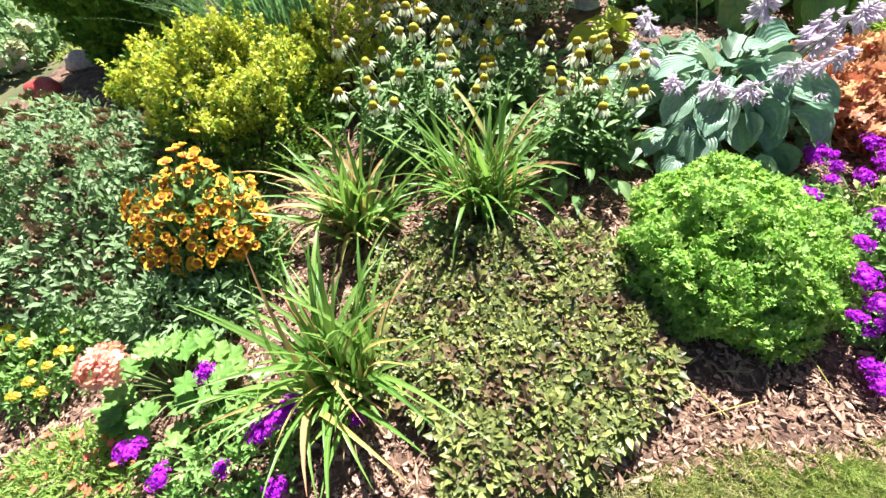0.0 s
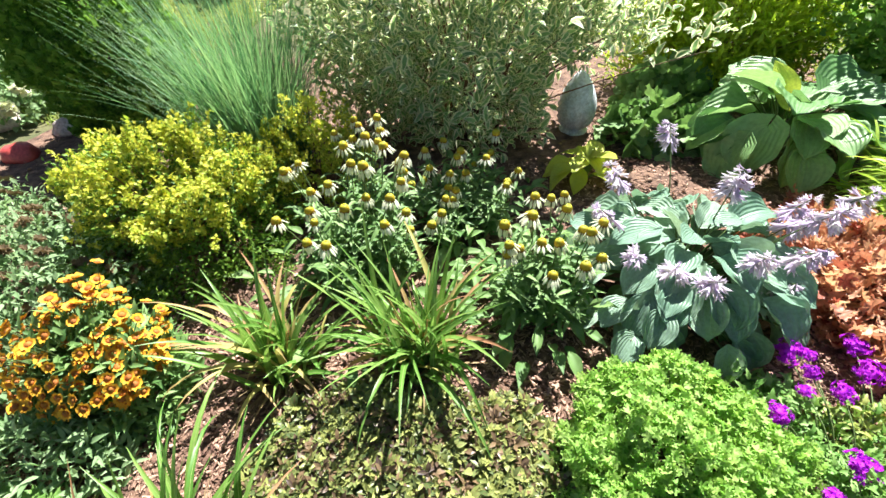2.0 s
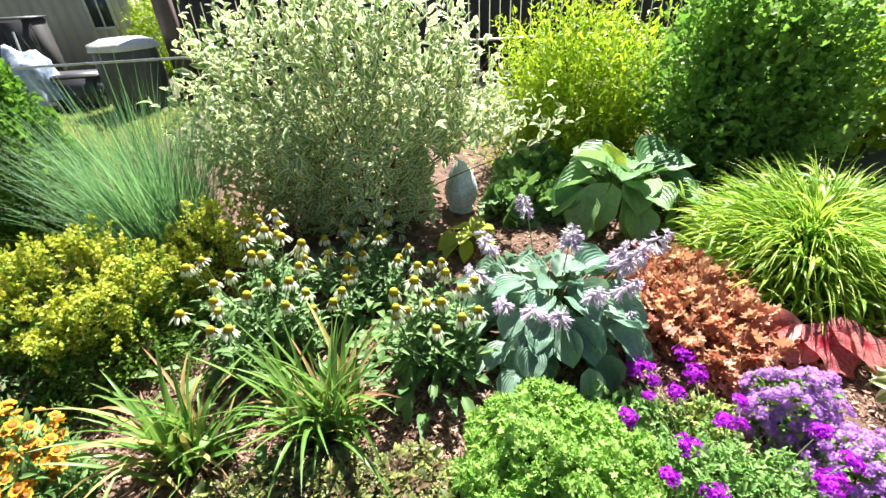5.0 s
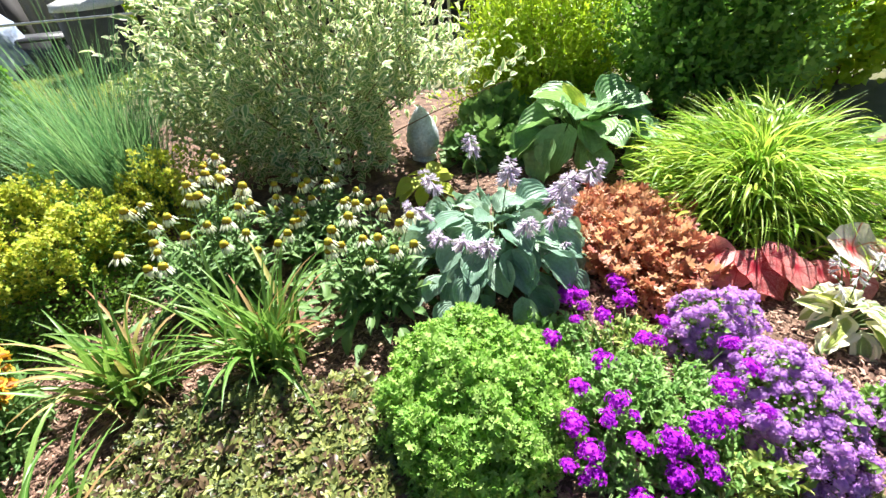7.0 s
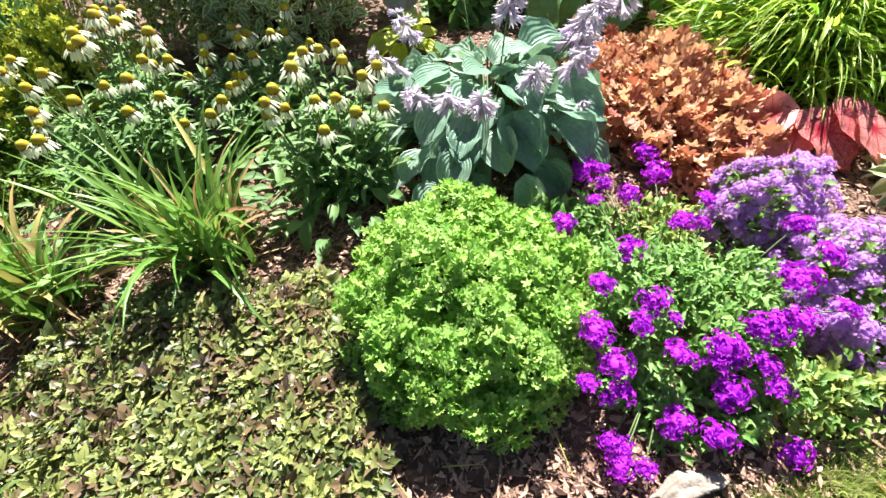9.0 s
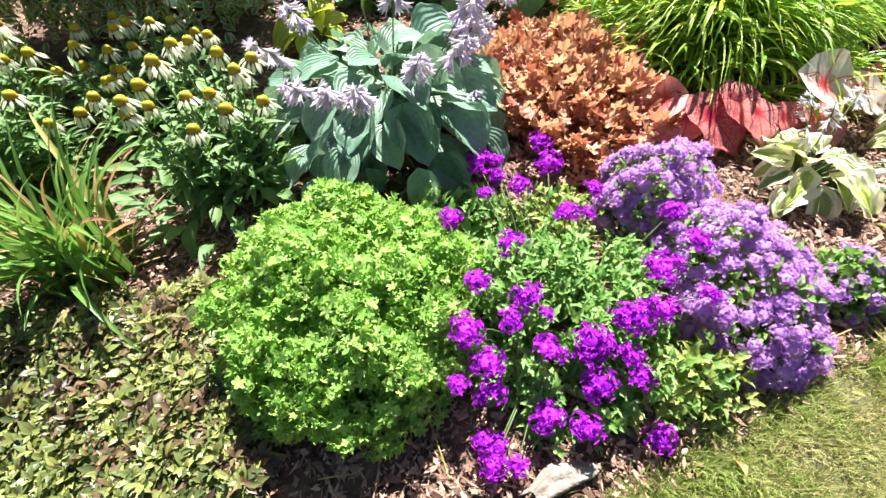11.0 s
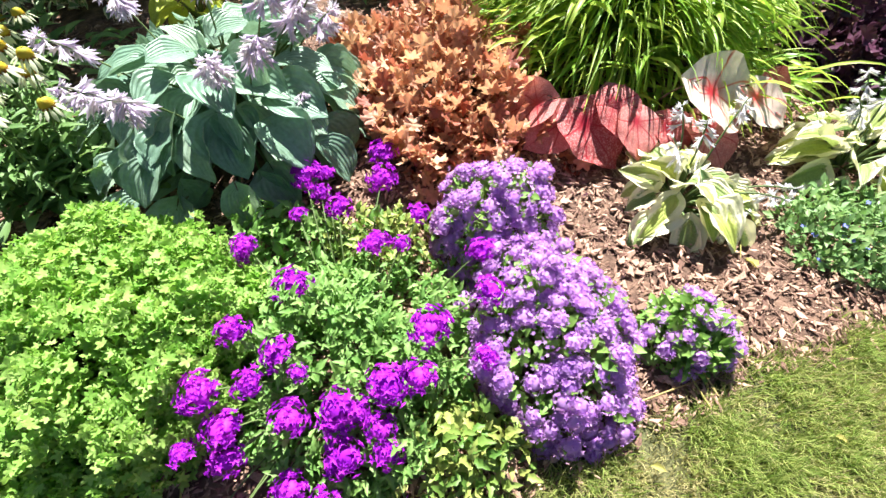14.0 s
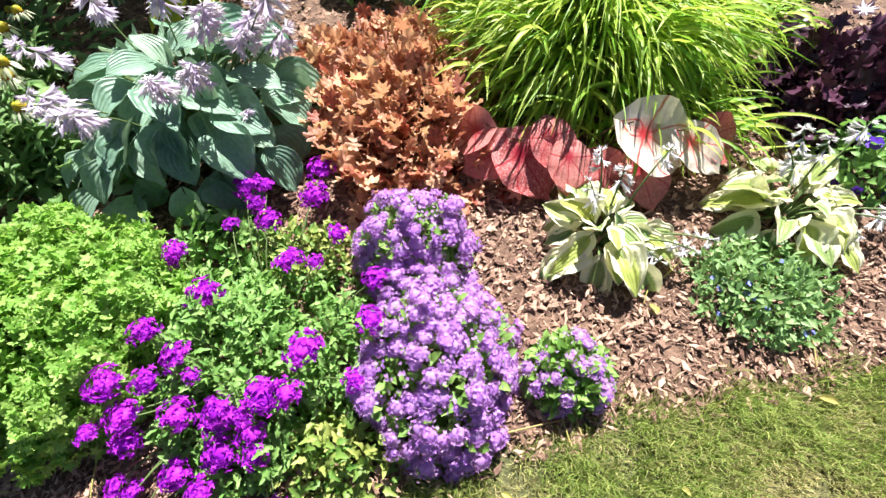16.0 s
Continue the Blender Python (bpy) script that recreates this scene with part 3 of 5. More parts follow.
# the lawn grows in tufts, thinning out over the edge of the mulch
r = np.random.default_rng(11)
tufts = 11000
tx = 1.7 + (r.random(tufts) - 0.5) * (4.2 + 2.6 * r.random(tufts))
ty = np.array([lawn_edge(q) for q in tx]) + 0.005 - (0.5 + 0.6 * r.random(tufts) ** 3) * r.random(tufts) + 0.04 * np.abs(r.standard_normal(tufts)) * (r.random(tufts) < 0.25)
lush = np.array([noise.noise(Vector((a * 1.7, c * 1.7, 7))) + 0.8 * noise.noise(Vector((a * 6, c * 6, 3))) for a, c in zip(tx, ty)])
keep = lush + 0.5 * r.random(tufts) > -0.25
tx, ty, lush = tx[keep], ty[keep], lush[keep]
own = r.integers(0, len(tx), 220000)
n = len(own)
out, way = 0.020 * np.abs(r.standard_normal(n)), r.uniform(0, 6.28, n)
spots = np.stack([tx[own] + out * np.cos(way), ty[own] + out * np.sin(way), np.full(n, -0.014)], 1)
fringe = np.exp(-(np.maximum(0, np.array([lawn_edge(q) for q in tx]) - ty) / 0.07) ** 2)
lush = lush + 0.2 * fringe
size = ((0.75 + 0.5 * r.random(len(tx))) * (1 + 0.15 * fringe))[own]
tall = size * (0.028 + 0.045 * r.random(n) ** 1.5) * np.clip(0.95 + 0.5 * lush[own], 0.5, 1.4)
lean = np.clip(8 * out * (0.6 + 0.8 * r.random(n)) + 0.2 * r.random(n), 0, 1.0)
az = way + 0.5 * r.standard_normal(n)
dry = 1.3 * lush[own] + 0.4 * r.standard_normal(n) < -0.1
sward("lawn_grass", spots[~dry], az[~dry], tall[~dry], lean[~dry] * 0.6, 0.0023, M_LAWN, "short green lawn grass before the bed")
sward("dry_lawn_grass", spots[dry], az[dry], tall[dry] * 0.85, lean[dry] * 1.2, 0.002, M_STRAW, "straw-coloured dry patches of the lawn")
n = 40000
wide = np.stack([r.uniform(-4.5, 6.0, n), -3.5 + 3.6 * r.random(n) ** 0.8, np.full(n, -0.014)], 1)
wide = wide[wide[:, 1] < np.array([lawn_edge(q) for q in wide[:, 0]]) - 0.35 - 0.3 * r.random(len(wide))]
sward("outer_lawn_grass", wide, r.uniform(0, 6.28, len(wide)), 0.035 + 0.05 * r.random(len(wide)), 0.9 * r.random(len(wide)), 0.011, M_LAWN, "short green lawn round the flower bed")
far = np.stack([r.uniform(-7.0, -2.9, 26000), r.uniform(3.6, 9.0, 26000), np.full(26000, -0.012)], 1)
sward("yard_grass", far, r.uniform(0, 6.28, 26000), 0.05 + 0.04 * r.random(26000), 0.8 * r.random(26000), 0.012, M_LAWN, "green lawn of the yard behind the bed")

# ---- plants at the front of the bed ----
SMALL = leaf(2, 2, 0.5, 0.45, 0.2, 0.15)
LANCE = leaf(4, 2, 0.3, 0.38, 0.25, 0.3)
OBOV = leaf(2, 2, 0.72, 0.62, 0.2, 0.15, 0, 0, 0.8)
OVAL = leaf(3, 2, 0.62, 0.45, 0.22, 0.25)
LOBE = lobed(15, 5, 0.42, seed=2)
LOBE7 = lobed(28, 7, 0.36, cup=0.35, seed=5, power=1.2)


def feverfew():
    mound("feverfew", (0.80, 1.01), (0.36, 0.355, 0.375), 14500, lobed(20, 5, 0.52, cup=0.45, seed=2, power=1.6), 0.027, L_FEVER, "dense bright-green mound of small lobed leaves", "herb plant", 3, 0.35, 0.3, 0.8, 0.3, 0.17, 40, z0=0.11, low=-0.28, spread=0.4, face=0.95, tufts=150, gather=0.14)


def bugle_mat():
    t = thing("bugle_ground_cover", (-0.05, 0.77, 0), "low mat of bronze-green bugle rosettes on mulch", "ground cover")
    r = np.random.default_rng(21)
    n = 3500
    x, y = r.uniform(-0.58, 0.60, n), r.uniform(-0.57, 0.57, n)
    e = np.abs(x / 0.56) ** 3 + np.abs(y / 0.53) ** 3 + 0.35 * np.array([noise.noise(Vector((a * 5, b * 5, 2))) for a, b in zip(x, y)])
    keep = (e < 1) & ~((x < -0.2) & (y < -0.1 - 0.8 * (x + 0.55))) & ~((x > 0.1) & (y < -0.55 + 0.6 * (x - 0.1)))
    x, y, e = x[keep], y[keep], e[keep]
    order = np.argsort(y)
    x, y, e = x[order], y[order], e[order]
    lf = leaf(3, 2, 0.4, 0.58, 0.18, 0.28, 0, 0, 0.5)
    kinds = []
    for k in range(8):
        g = Geo()
        for ring, (count, tilt, size) in enumerate(((6, 0.22, 0.046), (5, 0.6, 0.039), (3, 1.4, 0.026))):
            for q in range(count):
                a = 6.283 * q / count + ring * 0.6 + 0.3 * r.standard_normal()
                put(g, lf, (0, 0, 0.012 * ring), (math.cos(a), math.sin(a), tilt + 0.25 * r.standard_normal()), np.array([[0.0, 0, 1]]) + 0.3 * r.standard_normal((1, 3)), size * (0.7 + 0.65 * r.random()))
        kinds.append(g)
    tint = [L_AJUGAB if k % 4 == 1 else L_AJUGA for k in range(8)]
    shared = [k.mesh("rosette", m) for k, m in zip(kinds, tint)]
    rest, bronze = Geo(), Geo()
    for i in range(len(x)):
        z = 0.03 + 0.03 * (1 - min(1, max(0, e[i]))) + 0.035 * r.random() + 0.03 * noise.noise(Vector((x[i] * 9, y[i] * 9, 5)))
        m = pose(x[i], y[i], z, r.uniform(-22, 22), r.uniform(-22, 22), r.uniform(0, 360)) @ Matrix.Scale(0.7 + 0.55 * r.random(), 4)
        if i < 300:
            part("rosette", shared[i % 8], tint[i % 8], t, "", m)
        else:
            k = kinds[i % 8]
            v = np.concatenate(k.v) @ np.array(m.to_3x3()).T + np.array(m.translation)
            f = np.concatenate(k.f)
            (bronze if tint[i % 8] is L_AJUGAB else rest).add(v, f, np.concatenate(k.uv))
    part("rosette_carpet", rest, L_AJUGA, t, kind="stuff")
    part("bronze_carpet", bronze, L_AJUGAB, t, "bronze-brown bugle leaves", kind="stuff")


def daylily(place, n, reach, seed, dry=0.15, label="", wide=0.016):
    t = thing("daylily", (*place, 0), label, "daylily", "daylilies in the bed")
    r = np.random.default_rng(seed)
    for i in range(n):
        old = r.random() < dry
        a = r.uniform(0, 6.28)
        fan = r.random()
        ln = reach * (0.55 + 0.6 * r.random())
        g = Geo()
        foot = np.array([[0.09 * r.standard_normal() * 0.7, 0.07 * r.standard_normal() * 0.7, 0.0]])
        blades(g, foot, np.array([a]), np.array([ln]), np.array([0.04 + 0.55 * fan]), np.array([0.35 + 1.9 * fan * r.random() + 0.5 * r.random() + (0.5 if old else 0)]), np.array([wide + 0.014 * r.random()]), 9, 0.5)
        part("blade", g, L_DAYDRY if old else L_DAYLILY, t, "yellow dried blade" if old else "")
    g = Geo()
    n = 60
    a, q = r.uniform(0, 6.28, n), r.random(n)
    foot = np.stack([0.08 * q * np.cos(a), 0.08 * q * np.sin(a), np.full(n, 0.01)], 1)
    blades(g, foot, a, reach * (0.25 + 0.3 * r.random(n)), 0.8 + 0.4 * r.random(n), 0.4 + 0.5 * r.random(n), 0.008 + 0.008 * r.random(n), 6, 0.9)
    part("dead_skirt", g, L_DAYOLD, t, "brown dead leaves round the foot", kind="stuff")
    for i in range(5):
        a = r.uniform(0, 6.28)
        stalk(t, "cut_stalk", arc((0.02 * math.cos(a), 0.02 * math.sin(a), 0), (0.1 * math.cos(a), 0.1 * math.sin(a), reach * (0.45 + 0.3 * r.random())), 0), 0.004, 0.003, L_DAYDRY)


def cluster_mesh(name, piece, n, rad, size, mat, seed, flat=0.7, ragged=0.25, core=0.70):
    """A rounded head of many small flowers."""
    r = np.random.default_rng(seed)
    d = unit(r.standard_normal((n * 2, 3)))
    d = d[d[:, 2] > -0.25][:n]
    g = Geo()
    p = d * rad * np.array([1, 1, flat]) * (1.05 - ragged * r.random((len(d), 1)))
    y = unit(np.cross(d, r.standard_normal(d.shape)))
    put(g, piece, p, y, jitter(d + np.array([0, 0, 0.5 * (core < 0.6)]), 0.35, r), size * (0.8 + 0.4 * r.random(len(d))))
    lathe(g, [(core * rad * math.cos(q) + 0.0005, (core + 0.04) * rad * flat * math.sin(q)) for q in np.linspace(-0.3, 1.57, 6)], 10, 0.12, 5)
    return g.mesh(name, mat)


FLORET = wheel(5, 0.5, 1, 0.3, 0.62, 3)
VERB_HEADS = [cluster_mesh("verbena_head", FLORET, 62 - 8 * i, 0.036 - 0.003 * i, 0.0165, P_VERB, 30 + i, 0.5, 0.5, 0.55) for i in range(4)]


def verbena(place, size, heads, label, seed, leaves=1500):
    t, p, d = mound("verbena", place, size, leaves, toothed(6, 0.52), 0.031, L_VERB, label, "verbena", seed, 0.5, 0.5, 0.7, 0.6, 0.3, 30, group="violet verbenas", tufts=max(20, leaves // 70), gather=0.3)
    r = np.random.default_rng(seed + 5)
    for i, (x, y, z, s) in enumerate(heads):
        m = pose(x - place[0], y - place[1], z, r.uniform(-25, 15), r.uniform(-20, 20), r.uniform(0, 360)) @ Matrix.Scale(1.22 * s, 4)
        part("flower_head", VERB_HEADS[i % 4], P_VERB, t, "", m)
        stalk(t, "flower_stalk", arc(((x - place[0]) * 0.55, (y - place[1]) * 0.55, 0.03), (x - place[0], y - place[1], z - 0.01), 0.03), 0.0025, 0.002, M_STEM)


FLUFF = lobed(10, 5, 0.55, cup=0.5, seed=8)
AGE_HEADS = [cluster_mesh("floss_head", FLUFF, 46 - 4 * i, 0.021 - 0.001 * i, 0.011, P_AGE, 50 + i, 0.5) for i in range(4)]


def floss_flower(place, size, heads, leaves, label, seed, lump=0.15):
    t, p, d = mound("floss_flower", place, tuple(0.93 * q for q in size), leaves, OVAL, 0.032, L_AGE, label, "floss flower", seed, 0.6, 0.4, 0.5, 0.5, lump, 16, low=0.06, group="lilac floss flowers")
    r = np.random.default_rng(seed)
    q, e = dome(heads, size[0] * 1.03, size[1] * 1.03, size[2] * 1.04, 0.0, 0.12, lump, -0.12, seed)
    for i in range(len(q)):
        m = Matrix.Translation(q[i]) @ Vector((0, 0, 1)).rotation_difference(Vector(e[i] * 0.7 + np.array([0, 0, 0.4]))).to_matrix().to_4x4() @ pose(0, 0, 0, 0, 0, r.uniform(0, 360)) @ Matrix.Scale(1.0 + 0.5 * r.random(), 4)
        part("flower_head", AGE_HEADS[i % 4], P_AGE, t, "", m)
    q, e = dome(heads * 9, size[0] * 1.02, size[1] * 1.02, size[2] * 1.03, 0.0, 0.1, lump, -0.1, seed)
    keep = np.array([noise.noise(Vector(c) * 16) for c in q]) > -0.12
    q, e = q[keep], e[keep]
    part("fluff", put(Geo(), FLUFF, q, jitter(np.cross(e, r.standard_normal(e.shape)), 0.2, r), jitter(e, 0.3, r), 0.014), P_AGE, t, "loose lilac fluff", kind="stuff")


def sneezeweed():
    t, p, d = mound("sneezeweed", (-1.22, 1.20), (0.26, 0.24, 0.5), 2600, LANCE, 0.055, L_CONE, "clump of amber daisy flowers with brown eyes", "sneezeweed", 61, 0.5, 0.6, 0.5, 0.5, 0.1, 30)
    r = np.random.default_rng(61)
    g = Geo()
    put(g, wheel(9, 0.5, 1, 0.4, 0.15, 4), np.zeros((1, 3)), (0, 1, 0), (0, 0, 1), 1.0)
    rays = g.mesh("ray_wheel", P_HEL)
    g = Geo()
    lathe(g, ((0.20, -0.02), (0.24, 0.06), (0.17, 0.15), (0.02, 0.18)), 9, 0.08, 4)
    eye = g.mesh("eye", M_EYE)
    q, e = dome(270, 0.28, 0.25, 0.57, 0.12, 0.2, 0.15, 0.30, 63)
    for i in range(len(q)):
        n = Vector(e[i] * 0.6 + np.array([0, -0.15, 0.6])) + Vector(r.standard_normal(3) * 0.25)
        m = Matrix.Translation(q[i]) @ Vector((0, 0, 1)).rotation_difference(n).to_matrix().to_4x4() @ Matrix.Scale(0.036 + 0.016 * r.random(), 4)
        f = part("flower", rays, P_HEL, t, "", m)
        part("eye", eye, M_EYE, f)
        stalk(t, "flower_stalk", arc(q[i] * 0.35, q[i] - np.array([0, 0, 0.004]), 0.0), 0.002, 0.0015, M_STEM)


def coneflower_meshes():
    out = []
    for s in range(3):
        r = np.random.default_rng(70 + s)
        g = Geo()
        ray = leaf(4, 2, 0.3, 0.6, -0.25, 0.5)
        for i in range(12 + s):
            a = 6.283 * i / (12 + s) + 0.1 * r.standard_normal()
            put(g, ray, (0.016 * math.cos(a), 0.016 * math.sin(a), 0.0), (math.cos(a), math.sin(a), -0.42 - 0.25 * s + 0.25 * r.standard_normal()), (0, 0, 1), 0.040 + 0.006 * r.random())
        rays = g.mesh("rays", P_CONE)
        g = Geo()
        prof = [(0.0205 * math.cos(q) ** 0.7 + 0.0005, 0.027 * math.sin(q) - 0.004) for q in np.linspace(-0.25, 1.5, 11)][::-1]
        lathe(g, prof, 18, 0.09, 9)
        out.append((rays, g.mesh("cone", M_CONE)))
    return out


CONEFLOWERS = coneflower_meshes()


def coneflower(place, size, count, seed, label, zlow, zhigh, fixed=()):
    t = thing("white_coneflower", (*place, 0), label, "coneflower", "white coneflowers")
    r = np.random.default_rng(seed)
    rx, ry = size
    lv = Geo()
    lf = leaf(5, 2, 0.27, 0.35, 0.3, 0.35)
    spots = [(a - place[0], b - place[1], c) for a, b, c in fixed]
    tries = 0
    while len(spots) < count and tries < 4000:
        tries += 1
        a, q = r.uniform(0, 6.28), math.sqrt(r.random())
        x, y = rx * q * math.cos(a), ry * q * math.sin(a)
        z = zlow + (zhigh - zlow) * np.clip(0.5 + 0.45 * y / ry + 0.25 * r.standard_normal(), 0, 1)
        if all((x - s[0]) ** 2 + (y - s[1]) ** 2 + (z - s[2]) ** 2 > 0.055 ** 2 for s in spots):
            spots.append((x, y, z))
    for i, (x, y, z) in enumerate(spots):
        foot = np.array([x * 0.4 + 0.03 * r.standard_normal(), y * 0.4 + 0.03 * r.standard_normal(), 0])
        line = arc(foot, (x, y, z), 0.0, 7)
        stalk(t, "stem", line, 0.0038, 0.0028, M_STEM)
        m = pose(x, y, z, r.uniform(-14, 10), r.uniform(-14, 14), r.uniform(0, 360)) @ Matrix.Scale(0.76 + 0.30 * r.random(), 4)
        rays, cone = CONEFLOWERS[i % 3]
        f = part("flower", rays, P_CONE, t, "", m)
        part("cone", cone, M_CONE, f, "orange-green domed seed cone")
        for k in range(44):
            s = 0.08 + 0.66 * r.random()
            p = line[0] + (line[-1] - line[0]) * s + 0.03 * r.standard_normal(3)
            a = r.uniform(0, 6.28)
            put(lv, lf, p, (math.cos(a), math.sin(a), 0.35 + 0.4 * r.standard_normal()), (0, 0, 1), (0.115 - 0.06 * s) * (0.7 + 0.5 * r.random()))
    wide = leaf(6, 4, 0.46, 0.38, 0.25, 0.3, 0.2, 0.02)
    for i in range(80):
        a, q = r.uniform(0, 6.28), 0.25 + 1.35 * math.sqrt(r.random())
        ob = (rx * q * math.cos(a), ry * q * math.sin(a), 0.04 + 0.14 * r.random())
        put(lv, wide, ob, (math.cos(a), math.sin(a), 0.3 + 0.35 * r.standard_normal()), (0.2 * math.cos(a), 0.2 * math.sin(a), 1), 0.07 + 0.06 * r.random())
    part("leaves", lv, L_CONE, t, kind="stuff")


def hosta_meshes(name, mat, width, k=4, cup=0.22, droop=0.28, peak=0.42, seed=0, wavy=0.012, blunt=0.8):
    out = []
    for i in range(k):
        g = Geo()
        g.add(*leaf(10, 8, width * (0.9 + 0.08 * i), peak, cup * (0.6 + 0.35 * i), droop * (0.7 + 0.25 * i), 0.62, wavy * (1 + i % 2), blunt))
        out.append(g.mesh(name, mat))
    return out


def hosta(name, place, rings, meshes, mat, label, seed, group="", young=None, loose=0.25):
    """A hosta: rings of (leaves, distance of the leaf base, height, upward tilt, leaf length); young: yellow-green
    meshes that paint sunlit leaves.
    """
    t = thing(name, (*place, 0), label, "hosta", group)
    r = np.random.default_rng(seed)
    for n, dist, h, tilt, ln in rings:
        off = r.uniform(0, 6.28)
        for i in range(n):
            a = off + 6.283 * i / n + 1.2 * loose * r.standard_normal()
            dd = dist * (0.85 + 0.3 * r.random())
            p = np.array([dd * math.cos(a), dd * math.sin(a), h * (0.85 + 0.3 * r.random())])
            ti = tilt + loose * r.standard_normal()
            y = (math.cos(a) * math.cos(ti), math.sin(a) * math.cos(ti), math.sin(ti))
            up = (-0.1 * math.cos(a) + 0.2 * r.standard_normal(), -0.1 * math.sin(a) - 0.12 + 0.2 * r.standard_normal(), 1)
            # one leaf of a steep ring gets sunlight painted as a yellow-green colour
            lit = young and tilt > 0.55 and i == 1
            part("leaf", (young if lit else meshes)[int(r.integers(0, len(meshes)))], mat, t, "leaf coloured yellow-green as if sunlit" if lit else "", aim(p, y, up, ln * (1 - loose * 0.8 + 1.6 * loose * r.random())))
            stalk(t, "leaf_stalk", arc((0.02 * math.cos(a), 0.02 * math.sin(a), 0), p + np.array(y) * 0.01, h * 0.1), 0.006, 0.004, M_STEM)
    return t


def trumpet(sides=6):
    """A hanging trumpet flower one long along +y: a narrow tube that flares into pointed lobes."""
    a = np.linspace(0, 2 * math.pi, sides, endpoint=False)
    v, uv = [], []
    for rad, y in ((0.03, 0.0), (0.07, 0.4), (0.15, 0.72)):
        v += [(rad * math.cos(q), y, rad * math.sin(q)) for q in a]
        uv += [(0.5, y)] * sides
    half = math.pi / sides
    v += [(0.3 * math.cos(q + half), 0.98, 0.3 * math.sin(q + half)) for q in a]
    uv += [(0.5, 1.0)] * sides
    quads = [(i * sides + j, i * sides + (j + 1) % sides, (i + 1) * sides + (j + 1) % sides, (i + 1) * sides + j) for i in (0, 1) for j in range(sides)]
    lobes = [(2 * sides + j, 2 * sides + (j + 1) % sides, 3 * sides + j) for j in range(sides)]
    return np.array(v), (np.array(quads), np.array(lobes)), np.array(uv)


TRUMPET = trumpet()


def hosta_scapes(t, spikes, mat, seed, bells=26, bell=0.055, reach=0.15):
    """Flower stalks with trumpets that hang along their last reach and buds at the tip; spikes as foot, tip (in the thing's space)."""
    r = np.random.default_rng(seed)
    for foot, tip in spikes:
        line = arc((0.4 * tip[0], 0.4 * tip[1], foot[2]), tip, 0.03, 9)
        ob = part("flower_stalk", tube(Geo(), line, 0.0045, 0.002, 5), M_STEM, t)
        run = unit(line[-1] - line[-3])
        s = r.random(bells) ** 1.2
        p = line[-1] - run * (reach * s)[:, None]
        a = r.uniform(0, 6.28, bells)
        fall = -0.15 - 0.95 * s ** 0.5 + 0.3 * r.standard_normal(bells)
        y = np.stack([np.cos(a), np.sin(a), fall], 1) + 0.35 * run * (1 - s)[:, None]
        g = put(Geo(), TRUMPET, p, y, r.standard_normal((bells, 3)), bell * (0.5 + 0.6 * np.minimum(1, 2 * s)) * (0.8 + 0.4 * r.random(bells)))
        part("blossom", g, mat, ob, kind="stuff")


feverfew()
bugle_mat()
daylily((-0.61, 0.60), 108, 0.62, 81, 0.14, "green daylily clump with arching strap leaves, some yellowed")
daylily((-0.64, 1.36), 90, 0.56, 82, 0.26, "smaller daylily clump with browned leaf tips", 0.018)
daylily((-0.06, 1.43), 115, 0.6, 83, 0.14, "upright daylily clump beside the coneflowers", 0.018)
sneezeweed()
coneflower((-0.42, 1.96), (0.36, 0.40), 32, 91, "tall white coneflowers with orange cones", 0.46, 0.62, ((-0.282, 2.116, 0.642), (-0.381, 2.188, 0.65), (-0.408, 1.825, 0.513), (-0.535, 1.782, 0.471), (-0.63, 2.464, 0.52), (-0.549, 2.579, 0.539), (-0.332, 2.259, 0.706), (-0.408, 2.008, 0.617), (-0.327, 1.924, 0.659), (-0.232, 2.165, 0.533), (-0.477, 1.88, 0.596), (-0.675, 1.923, 0.629), (-0.665, 2.05, 0.589), (-0.334, 1.904, 0.516), (-0.517, 1.641, 0.482), (-0.414, 1.585, 0.522), (-0.204, 2.039, 0.508), (-0.165, 1.943, 0.309)))
coneflower((0.05, 2.36), (0.32, 0.32), 23, 92, "white coneflowers in the shade of the dogwood", 0.28, 0.44, ((-0.114, 2.316, 0.409), (-0.082, 2.699, 0.354), (-0.073, 1.989, 0.304), (0.271, 2.197, 0.391), (0.194, 2.57, 0.351), (0.102, 2.583, 0.269)))
coneflower((0.42, 1.74), (0.22, 0.20), 18, 93, "short bright white coneflower clump beside the blue hosta", 0.40, 0.54, ((0.349, 1.819, 0.506), (0.269, 1.624, 0.518), (0.439, 1.886, 0.546), (0.402, 1.729, 0.441), (0.573, 1.817, 0.439), (0.265, 1.614, 0.48), (0.356, 1.751, 0.558)))

H_BLUE = hosta_meshes("hosta_leaf", L_HOSTA, 0.92, 4, 0.26, 0.2, 0.42, 0, 0.025, 0.52)
h = hosta("blue_hosta", (1.05, 1.90), ((16, 0.27, 0.12, -0.35, 0.16), (12, 0.12, 0.29, -0.2, 0.17), (28, 0.42, 0.14, -0.8, 0.14), (28, 0.36, 0.24, -0.55, 0.15), (22, 0.28, 0.32, -0.3, 0.15), (15, 0.18, 0.36, 0.05, 0.15), (7, 0.07, 0.37, 0.4, 0.135)), H_BLUE, L_HOSTA, "large blue-green hosta with ribbed leaves and lavender flower spikes", 101, young=hosta_meshes("hosta_leaf", L_HOSTAY, 0.62, 4))
